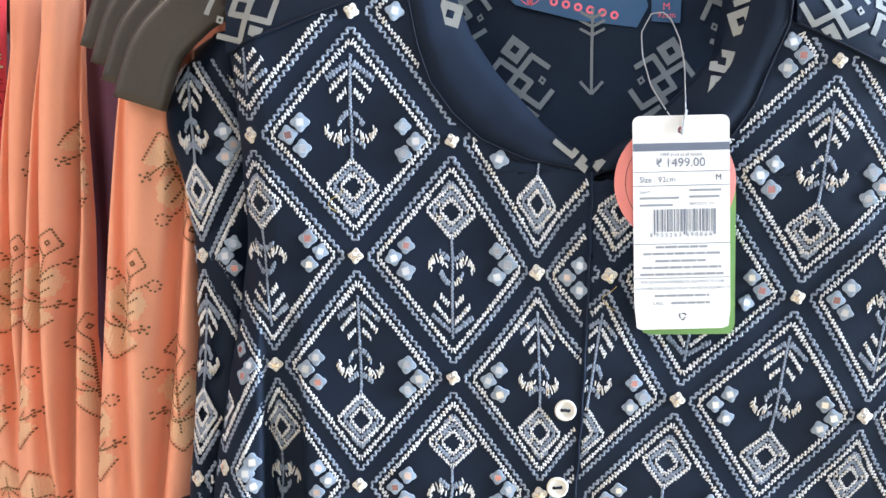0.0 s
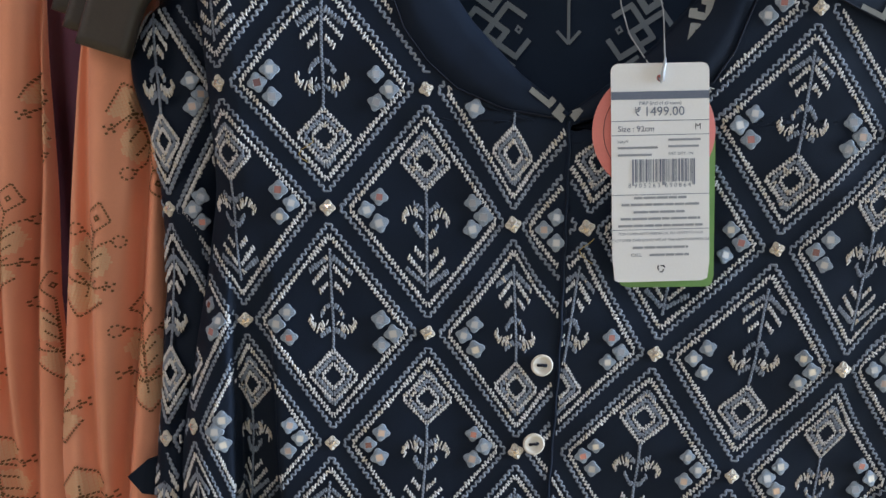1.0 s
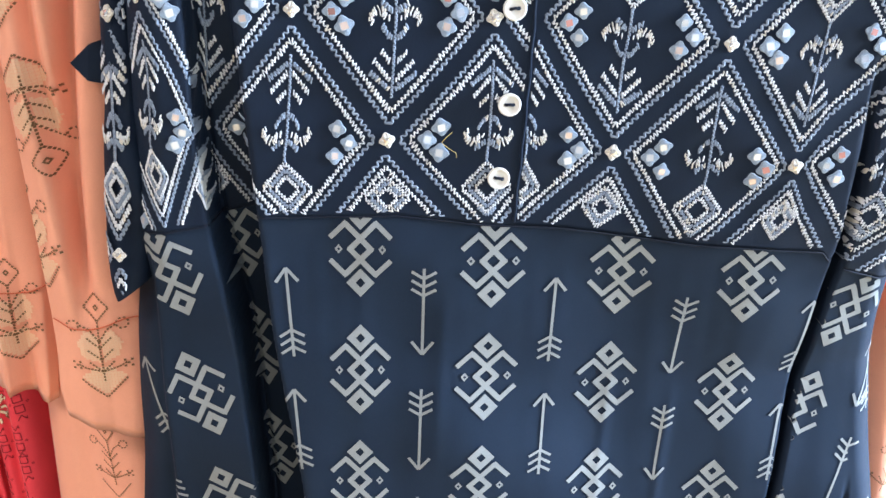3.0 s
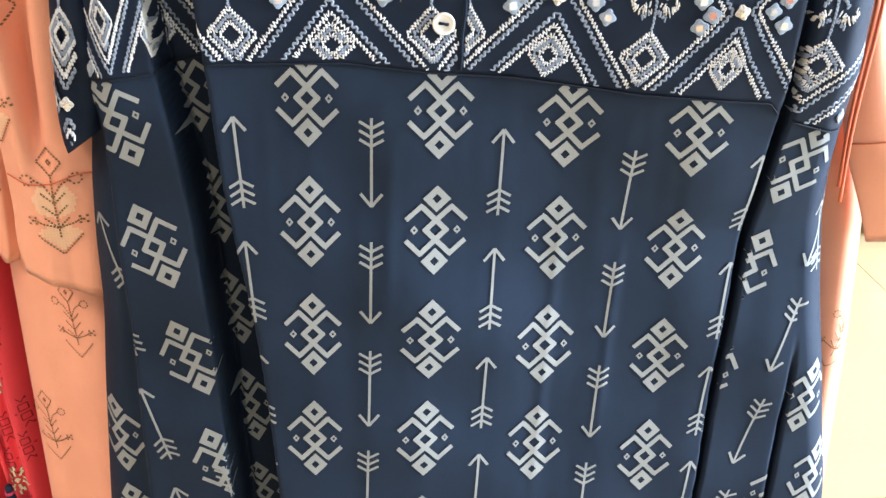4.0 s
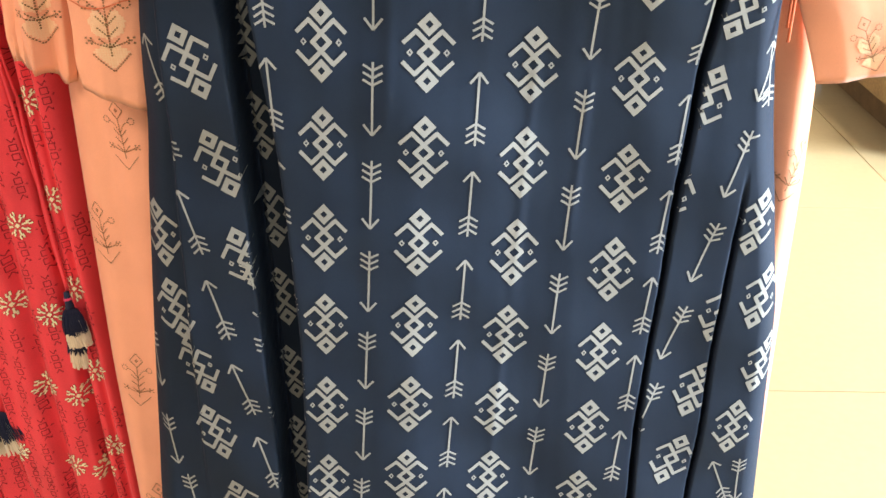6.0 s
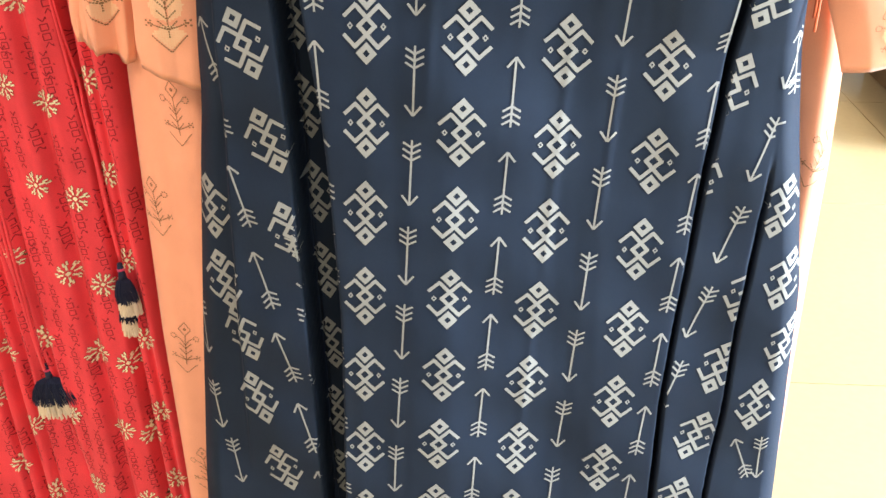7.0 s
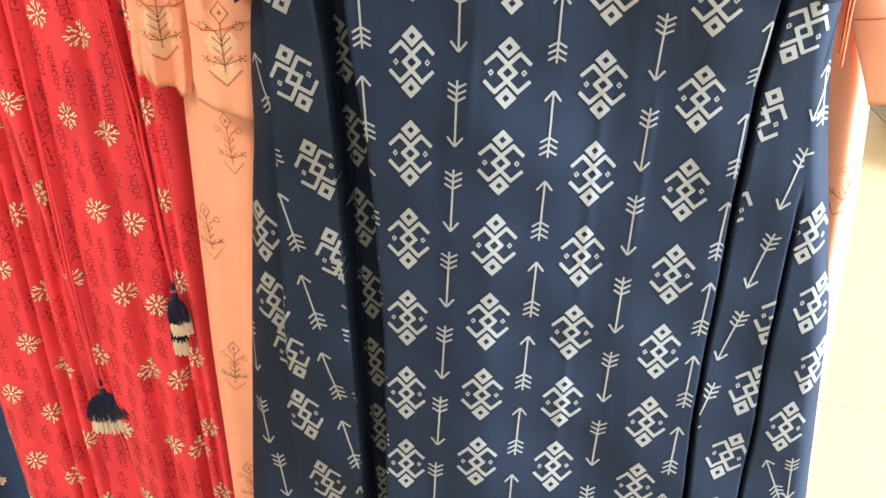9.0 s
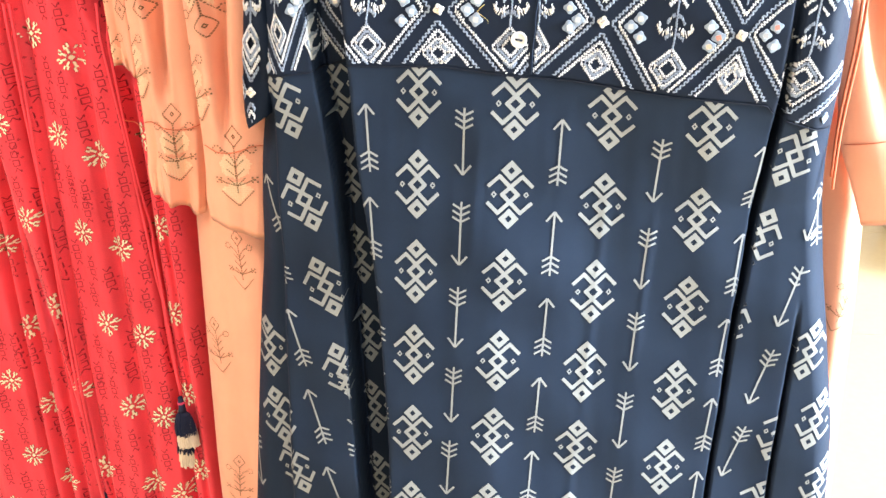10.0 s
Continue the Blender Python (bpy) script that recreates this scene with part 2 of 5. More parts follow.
# ---- the shop ----
def build_room():
    tile = 0.82
    fl = tagged(new("floor", box("floor", (-3.0, -3.0, -0.1), (5.5, 7.0, -0.004), GROUT)), "cream polished square tiles with thin tan joints", "floor", kind="structure")
    me = box("tile", (0.0015, 0.0015, -0.004), (tile - 0.0015, tile - 0.0015, 0.0), TILE)
    for i in range(-4, 7):
        for j in range(-5, 8):
            t = part("tile", me, fl)
            t.location = (1.235 + tile * (i - 1), 1.422 + tile * (j - 1), 0)
    for n, lo, hi in (("wall_north", (-3.1, 7.0, 0), (5.6, 7.1, 3.1)), ("wall_south", (-3.1, -3.1, 0), (5.6, -3.0, 3.1)),
                      ("wall_west", (-3.1, -3.0, 0), (-3.0, 7.0, 3.1))):
        tagged(new(n, box(n, lo, hi, WALL)), "plain grey painted shop wall", "wall", kind="structure")
    # east wall round the added, unseen window opening
    east = bmesh.new()
    for lo, hi in (((5.5, -3.0, 0.0), (5.6, -1.05, 3.1)), ((5.5, 1.35, 0.0), (5.6, 7.0, 3.1)), ((5.5, -1.05, 0.0), (5.6, 1.35, 0.35)), ((5.5, -1.05, 2.75), (5.6, 1.35, 3.1))):
        c, d = [(a + b) / 2 for a, b in zip(lo, hi)], [b - a for a, b in zip(lo, hi)]
        bmesh.ops.create_cube(east, size=1, matrix=Matrix.Translation(c) @ Matrix.Diagonal((*d, 1)))
    tagged(new("wall_east", bm_mesh("wall_east", east, WALL)), "plain grey painted shop wall round an added window opening", "wall", kind="structure")
    # frame of the added opening, only there to house the side light
    win = tagged(new("added_window"), "added unseen window opening for the cool side light", "window", kind="structure")
    for lo, hi in (((5.52, -1.05, 0.35), (5.58, -1.00, 2.75)), ((5.52, 1.30, 0.35), (5.58, 1.35, 2.75)), ((5.52, -1.00, 0.35), (5.58, 1.30, 0.40)), ((5.52, -1.00, 2.70), (5.58, 1.30, 2.75))):
        part("added_window_frame", box("added_window_frame", lo, hi, STEEL, 0.003), win)
    tagged(new("ceiling", box("ceiling", (-3.0, -3.0, 3.0), (5.5, 7.0, 3.1), CEIL)), "plain grey painted shop ceiling", "ceiling", kind="structure")
    tagged(new("trim", box("post", (-0.475, 1.04, 0), (-0.428, 1.09, 3.0), POST, 0.004)), "dark wine-coloured upright post behind the rack", "post", kind="structure")


build_room()


# ---- the navy kurta ----
Y_BASE = curve_of((0.15, 0.573), (0.4, 0.572), (0.6, 0.568), (0.8, 0.566), (0.9, 0.560), (1.0, 0.550), (1.15, 0.540), (1.3, 0.536), (1.4, 0.536))
X_LEFT = curve_of((0.15, -0.207), (0.417, -0.195), (0.53, -0.187), (0.6, -0.181), (0.7, -0.172), (0.8, -0.161), (0.9, -0.1535), (0.955, -0.142), (1.0, -0.138), (1.08, -0.132), (1.131, -0.1228),
                  (1.175, -0.1144), (1.219, -0.109), (1.286, -0.1137), (1.319, -0.117), (1.346, -0.124), (1.42, -0.13))
X_RIGHT = curve_of((0.15, 0.3622), (0.45, 0.3487), (0.53, 0.3432), (0.65, 0.3357), (0.78, 0.3132), (0.894, 0.2962), (0.945, 0.2920), (1.0, 0.2920), (1.2, 0.2940), (1.28, 0.2900), (1.42, 0.2800))
LIP_L = curve_of((0.15, -0.073), (0.45, -0.0755), (0.55, -0.0773), (0.60, -0.079), (0.66, -0.081), (0.75, -0.083), (0.83, -0.0855), (0.88, -0.0875), (0.93, -0.0925), (0.96, -0.0975), (1.0, -0.100), (1.4, -0.100))
LIP_R = curve_of((0.15, -0.058), (0.44, -0.056), (0.55, -0.053), (0.63, -0.052), (0.70, -0.0535), (0.76, -0.0565), (0.795, -0.0585), (0.826, -0.0615), (0.863, -0.066), (0.90, -0.070), (0.965, -0.073), (1.0, -0.0745), (1.07, -0.077), (1.4, -0.085))
STRIP = curve_of((0.15, -0.147), (0.45, -0.1430), (0.56, -0.1418), (0.63, -0.1403), (0.69, -0.1393), (0.74, -0.138), (0.81, -0.136), (0.88, -0.1352), (0.945, -0.133), (1.4, -0.13))
FOLD_R = curve_of((0.15, 0.2328), (0.437, 0.2280), (0.551, 0.2268), (0.61, 0.2303), (0.664, 0.2330), (0.7286, 0.2362), (0.7645, 0.2376), (0.81, 0.2422), (0.8545, 0.2442), (0.895, 0.2468), (0.938, 0.2496), (1.4, 0.2638))
FOLD_R2 = curve_of((0.15, 0.2722), (0.446, 0.2790), (0.517, 0.2826), (0.566, 0.2834), (0.634, 0.2838), (0.692, 0.2867), (0.732, 0.2883), (0.766, 0.2888), (1.4, 0.3022))
DEEP_L = curve_of((0.15, 0.050), (0.9, 0.048), (0.98, 0.030), (1.05, 0.020), (1.13, 0.007), (1.19, 0.0), (1.4, 0.0))
DEEP_R = curve_of((0.15, 0.034), (0.7, 0.034), (0.92, 0.036), (0.965, 0.018), (1.06, 0.0), (1.4, 0.0))
DEEP_R2 = curve_of((0.15, 0.030), (0.66, 0.026), (0.72, 0.014), (0.765, 0.0), (1.4, 0.0))
WIDE_R = curve_of((0.15, 0.0022), (0.5, 0.0022), (0.66, 0.0016), (0.80, 0.0024), (0.94, 0.0029), (1.4, 0.003))
PLACKET = curve_of((0.9, 0.0645), (0.9667, 0.0657), (1.0522, 0.0722), (1.12, 0.0762), (1.2138, 0.0791), (1.27, 0.0798))


SWELL_X = (-0.16, -0.06, 0.0, 0.05, 0.10, 0.15, 0.20, 0.25)
SWELL = (0.002, -0.008, -0.0072, -0.0030, 0.0036, 0.0098, 0.0155, 0.0212)


def seam_z(x):
    return np.interp(x, (-0.2, -0.125, -0.095, -0.072, 0.002, 0.05, 0.096, 0.1645, 0.238, 0.247, 0.277, 0.34), (0.952, 0.961, 0.965, 0.9705, 0.9706, 0.9645, 0.961, 0.9505, 0.944, 0.934, 0.9245, 0.92))


def navy_y(x, z):
    x, z = np.asarray(x, float), np.asarray(z, float)
    hang = np.clip((0.96 - z) / 0.10, 0, 1)
    y = Y_BASE(z) - (1 - hang) * 0.025 * np.clip(x - 0.02, 0, 0.3)
    turn = 0.5 + 0.5 * np.tanh((x - FOLD_R(z)) / 0.0008)
    y = y + hang * (1 - turn) * (np.interp(x - 0.008, SWELL_X, SWELL) + np.interp(x + 0.008, SWELL_X, SWELL)) / 2
    y = y + hang * turn * (0.0195 + 0.09 * (x - 0.24))
    d = np.minimum(x - X_LEFT(z), X_RIGHT(z) - x)
    y = y + 0.020 * np.clip(1 - d / 0.020, 0, 1.6) ** 2
    y = y + DEEP_L(z) * (0.5 + 0.5 * np.tanh((x - LIP_L(z)) / 0.0007)) * (0.5 - 0.5 * np.tanh((x - LIP_R(z)) / 0.0012))
    y = y + 0.006 * np.clip((1.14 - z) / 0.14, 0, 1) * (0.5 - 0.5 * np.tanh((x - LIP_L(z) - 0.004) / 0.0012))
    y = y + 0.012 * np.clip((0.955 - z) / 0.03, 0, 1) * np.clip((z - 0.45) / 0.2, 0, 1) * (0.5 - 0.5 * np.tanh((x - STRIP(z)) / 0.0012))
    dr = x - FOLD_R(z)
    y = y + DEEP_R(z) * np.exp(-(dr / WIDE_R(z)) ** 4)
    dq = x - FOLD_R2(z)
    y = y + DEEP_R2(z) * np.exp(-(dq / 0.0018) ** 4)
    low = np.clip((seam_z(x) - z) / 0.06, 0, 1)
    fan = (x - 0.07) / (1 + 0.35 * (0.96 - z))
    some = 0.5 + 0.5 * ripple(x, z * 0.35, 0.16, 21)
    y = y + low * (0.00042 * np.sin(fan * 108 + 1.2 + 1.5 * z) + 0.00012 * some * np.sin(fan * 232 + 2.0 + 4 * z) + 0.00005 * (1 - some) * np.sin(fan * 470 - 5 * z))
    # slack wrinkles along two soft lines
    for wx, za, zb, ww in ((0.128, 0.88, 0.66, 0.004), (0.166, 0.86, 0.70, 0.0035), (0.112, 0.66, 0.50, 0.004), (0.030, 0.94, 0.80, 0.005), (0.098, 0.97, 0.90, 0.004)):
        m = np.clip((za - z) / 0.03, 0, 1) * np.clip((z - zb) / 0.05, 0, 1)
        y = y - low * m * 0.0007 * np.exp(-((x - wx - 0.06 * (z - za)) / ww) ** 2)
    y = y + low * np.exp(-np.clip(seam_z(x) - z, 0, 1) / 0.05) * 0.0002 * np.sin(fan * 410 + 2 * np.sin(fan * 60))
    y = y + 0.0012 * ripple(x, z, 0.10, 5) * (1 + low) + (1 - low) * 0.0005 * ripple(x, z, 0.035, 9)
    return y


NAVY_KURTA = thing("navy_kurta", (0.08, 0.58, 0.2), "navy kurta with white embroidered mirror-work yoke and grey printed skirt", "kurta")


def navy_part(name, me, parent=None, label=""):
    ob = part(name, me, parent or NAVY_KURTA, label)
    if parent is None:
        ob.location = (-0.08, -0.58, -0.2)
    return ob


def neck_left(z):
    z = np.asarray(z, float)
    return np.interp(z, (1.2535, 1.2557, 1.2601, 1.2707, 1.2844, 1.3011, 1.3200, 1.3462, 1.42), (0.0815, 0.072, 0.0448, 0.0202, 0.0049, -0.0073, -0.0140, -0.0194, -0.03))


def neck_right(z):
    z = np.asarray(z, float)
    return np.interp(z, (1.2535, 1.2557, 1.2620, 1.2738, 1.2900, 1.3071, 1.3312, 1.3462, 1.42), (0.0775, 0.092, 0.130, 0.1549, 0.1655, 0.1725, 0.1826, 0.1840, 0.188))


def shoulder_seam(x):
    return np.where(x < 0.08, 1.319 + 0.386 * (x + 0.117), 1.334 - 0.478 * (x - 0.1825))


def in_left(x, z):
    return (x > X_LEFT(z) + 0.001) & (z > seam_z(x) + 0.0015) & (x < np.where(z < 1.2545, PLACKET(z) - 0.0012, neck_left(z) - 0.0015)) & (z < shoulder_seam(x) - 0.0015)


def in_right(x, z):
    return (x < X_RIGHT(z)) & (z > seam_z(x) + 0.0015) & (x > np.where(z < 1.2545, PLACKET(z) + 0.0012, neck_right(z) + 0.0015)) & (z < shoulder_seam(x) - 0.0015)


def yoke_panel(name, lo, hi, side):
    nz, nx = 150, 130
    U, V = np.meshgrid(np.linspace(0, 1, nx), np.linspace(0, 1, nz))
    X = np.full_like(U, 0.05)
    for _ in range(6):
        top = np.minimum(shoulder_seam(X), 1.40)
        Z = seam_z(X) + (top - seam_z(X)) * V
        X = lo(Z) + (hi(Z) - lo(Z)) * U
    Y = navy_y(X, Z) - 0.0004
    # hem turned back along the seam, and the side turned round to the back
    X = np.vstack([X[:1], X]); Y = np.vstack([Y[:1] + 0.0015, Y]); Z = np.vstack([Z[:1] + 0.001, Z])
    k = 0 if side < 0 else -1
    extra = [(0.002 * side, 0.012, 0), (-0.004 * side, 0.035, 0)]
    for dx, dy, dz in extra:
        cx, cy, cz = X[:, k:k + 1 or None] + dx, Y[:, k:k + 1 or None] + dy, Z[:, k:k + 1 or None]
        X, Y, Z = (np.hstack([cx, X]), np.hstack([cy, Y]), np.hstack([cz, Z])) if side < 0 else (np.hstack([X, cx]), np.hstack([Y, cy]), np.hstack([Z, cz]))
    return navy_part(name, grid_mesh(name, X, Y, Z, NAVY), label="navy yoke panel covered in white and blue embroidered diamonds")


YOKE_L = yoke_panel("yoke_panel", X_LEFT, lambda z: np.where(z < 1.2545, PLACKET(z) + 0.0, neck_left(z) + 0.001), -1)
YOKE_R = yoke_panel("yoke_panel", lambda z: np.where(z < 1.2545, PLACKET(z) - 0.004, neck_right(z) - 0.001), X_RIGHT, 1)
for _o in (YOKE_R,):
    _o.location.y += 0.0008


def skirt_panel():
    nz, nx = 150, 480
    U, V = np.meshgrid(np.linspace(0, 1, nx), np.linspace(0, 1, nz))
    X = np.full_like(U, 0.05)
    for _ in range(5):
        Z = 0.22 + (seam_z(X) + 0.003 - 0.22) * V
        X = X_LEFT(Z) + (X_RIGHT(Z) - X_LEFT(Z)) * U
    Y = navy_y(X, Z) + 0.0008
    for k, sg in ((0, -1), (-1, 1)):
        for dx, dy in ((0.002, 0.014), (-0.004, 0.035)):
            cx, cy, cz = X[:, [k]] + dx * sg, Y[:, [k]] + dy, Z[:, [k]]
            X, Y, Z = (np.hstack([cx, X]), np.hstack([cy, Y]), np.hstack([cz, Z])) if sg < 0 else (np.hstack([X, cx]), np.hstack([Y, cy]), np.hstack([Z, cz]))
    return navy_part("skirt", grid_mesh("skirt", X, Y, Z, NAVY_SKIRT), label="navy gathered skirt with grey block-printed arrows and diamonds")


SKIRT = skirt_panel()


back_depth = curve_of((0.15, 0.620), (0.95, 0.619), (1.0, 0.606), (1.12, 0.600), (1.22, 0.576), (1.45, 0.576))


def kurta_back():
    z = np.linspace(0.2, 1.40, 60)
    U, Z = np.meshgrid(np.linspace(0, 1, 60), z)
    X = X_LEFT(Z) + 0.004 + (X_RIGHT(Z) - X_LEFT(Z) - 0.008) * U
    Y = back_depth(Z) + 0.0015 * ripple(X, Z, 0.08, 3)
    return navy_part("back_panel", grid_mesh("back_panel", X, Y, Z, NAVY_SKIRT), label="plain navy back with grey print, seen inside the neck")


BACK = kurta_back()


def back_y(x, z):
    return back_depth(z) + 0.0015 * ripple(np.asarray(x), np.asarray(z), 0.08, 3) - 0.0006


def neck_bands():
    zl = np.concatenate([np.linspace(1.40, 1.285, 40), np.linspace(1.283, 1.2548, 40)])
    for name, outer, pairs, sg in (("neck_band", neck_left, ((0.0, 0.0030), (0.25, 0.0060), (0.45, 0.0155), (0.62, 0.0293), (0.80, 0.0538), (1.0, 0.0800)), -1),
                                   ("neck_band", neck_right, ((0.0, 0.158), (0.25, 0.1540), (0.45, 0.1480), (0.62, 0.1270), (0.80, 0.1060), (1.0, 0.0800)), 1)):
        t = np.linspace(0, 1, 80)
        ox = outer(zl)
        iz = np.interp(t, (0, 0.25, 0.45, 0.62, 0.8, 1), (1.40, 1.352, 1.328, 1.307, 1.280, 1.2585)) if sg < 0 else np.interp(t, (0, 0.25, 0.45, 0.62, 0.8, 1), (1.40, 1.346, 1.318, 1.295, 1.277, 1.2585))
        ix = np.interp(t, *zip(*pairs))
        rows = []
        for s in (0.0, 0.02, 0.35, 0.7, 0.96, 1.0, 1.0):
            rows.append((ox + (ix - ox) * s, zl + (iz - zl) * s, s))
        X = np.array([r[0] for r in rows]); Z = np.array([r[1] for r in rows])
        lift = np.array([0.0004, -0.0012, -0.0022, -0.0020, -0.0014, 0.0015, 0.010])[:, None]
        Y = navy_y(np.clip(X, -0.1, 0.27), Z) + lift + np.array([0, 0, 0.002, 0.005, 0.009, 0.010, 0.016])[:, None] * np.clip((Z - 1.25) / 0.1, 0, 1)
        band = navy_part(name, grid_mesh(name, X, Y, Z, NAVY), label="plain navy neck band")
        part("seam_line", tube("seam_line", [(X[1, i], Y[1, i] - 0.0002, Z[1, i]) for i in range(0, 80)], 0.0005, SEAM), band)


neck_bands()


def shoulder_pieces():
    for x0, x1, sg in ((-0.117, -0.021, -1), (0.186, 0.288, 1)):
        U, V = np.meshgrid(np.linspace(x0, x1, 40), np.linspace(0, 1, 24))
        top = shoulder_seam(U)
        Z = top - 0.001 + 0.055 * np.sin(V * 1.5)
        Y = navy_y(np.clip(U, -0.11, 0.27), np.minimum(Z, 1.36)) + 0.062 * (1 - np.cos(V * 1.5)) - 0.001
        ob = navy_part("shoulder_piece", grid_mesh("shoulder_piece", U, Y, Z, NAVY), label="navy shoulder with grey print")
        part("seam_line", tube("seam_line", [(u, float(navy_y(u, z)) - 0.0012, z) for u, z in zip(U[0], top[0])], 0.0006, SEAM), ob)


shoulder_pieces()


def navy_sleeve():
    left = curve_of((0.905, -0.155), (0.918, -0.1585), (0.932, -0.1613), (0.958, -0.1620), (1.0, -0.158), (1.06, -0.1525), (1.10, -0.1487), (1.16, -0.1450), (1.206, -0.1463), (1.236, -0.150), (1.256, -0.1543), (1.272, -0.160), (1.292, -0.1639), (1.3116, -0.1592), (1.3214, -0.1442), (1.333, -0.130))
    z = np.concatenate([np.linspace(0.924, 1.28, 70), np.linspace(1.284, 1.333, 24)])
    a = np.linspace(0, 2 * math.pi, 48, endpoint=False)
    A, Z = np.meshgrid(a, z)
    L, R = left(Z), X_LEFT(Z) + 0.012
    X = (L + R) / 2 + (R - L) / 2 * np.cos(A)
    Zt = Z + np.clip((0.99 - Z) / 0.07, 0, 1) * 0.016 * (1 - np.cos(A)) / 2 * -1 + 0.006 * np.clip((0.99 - Z) / 0.07, 0, 1)
    Y = 0.592 + np.minimum(0.024, (R - L)) * np.sin(A) + 0.0022 * np.sin(A * 3 + Z * 40) + 0.0016 * np.sin(Z * 95 + A)
    return navy_part("sleeve", grid_mesh("sleeve", X, Y, Zt, NAVY, closed=True), label="navy embroidered sleeve hanging at the side"), left


SLEEVE, SLEEVE_LEFT = navy_sleeve()


def sleeve_y(x, z):
    L, R = SLEEVE_LEFT(z), X_LEFT(z) + 0.012
    c = np.clip((x - (L + R) / 2) / ((R - L) / 2), -0.999, 0.999)
    return 0.592 - np.minimum(0.024, (R - L)) * np.sqrt(1 - c * c) - 0.0022


def in_sleeve(x, z):
    return (x > SLEEVE_LEFT(z) + 0.001) & (x < X_LEFT(z) - 0.0005) & (z > 0.922) & (z < 1.318)


# ---- embroidery ----
def bent_lattice(p, q, mid, cx, cz):
    """A slightly bent grid: cubic terms of the steps across (p) and down (q)."""
    u, v = (np.asarray(p, float) - mid) / 2, (np.asarray(q, float) - 2.5) / 2.5
    a, b = np.clip(u, -0.8, 0.9), np.clip(v, -1.0, 1.05)
    terms = (1, b, b * b, b ** 3, a, a * b, a * b * b, a * a, a * a * b, a ** 3)
    x = sum(c * t for c, t in zip(cx, terms)) + cx[4] * (u - a) + cx[1] * (v - b)
    z = sum(c * t for c, t in zip(cz, terms)) + cz[4] * (u - a) + cz[1] * (v - b)
    return x, z


def left_lattice(p, q):
    x, z = bent_lattice(p, q, 0.5, (-0.02027, 0.00325, -0.00326, -0.00755, 0.10328, -0.00505, 0.00692, -0.00215, 0.00994, -0.00991),
                        (1.17512, -0.16053, 0.00101, -0.00237, -0.00648, 0.00017, 0.00411, -0.00215, 0.00578, -0.00221))
    squeeze = np.interp(z, (0.95, 1.05, 1.25), (0.48, 0.55, 1.0))
    x = np.where(np.asarray(p) < -1, x + (1 - squeeze) * 0.0525 * (-1 - np.asarray(p)), x)
    return x, z


def right_lattice(p, q):
    return bent_lattice(p, q, 1.5, (0.16022, -0.02572, 0.00226, 0.00547, 0.10737, -0.00238, -0.00253, 0.00049, -0.0, -0.01294),
                        (1.15758, -0.15682, 0.00001, -0.00004, -0.01143, -0.00276, 0.00086, 0.00423, 0.00304, 0.00283))


def sleeve_lattice(p, q):
    return -0.138 + 0.036 * p + 0.004 * (q - 2) - 0.004 * np.maximum(q - 2.5, 0) * 2.0, 1.336 - 0.0648 * q


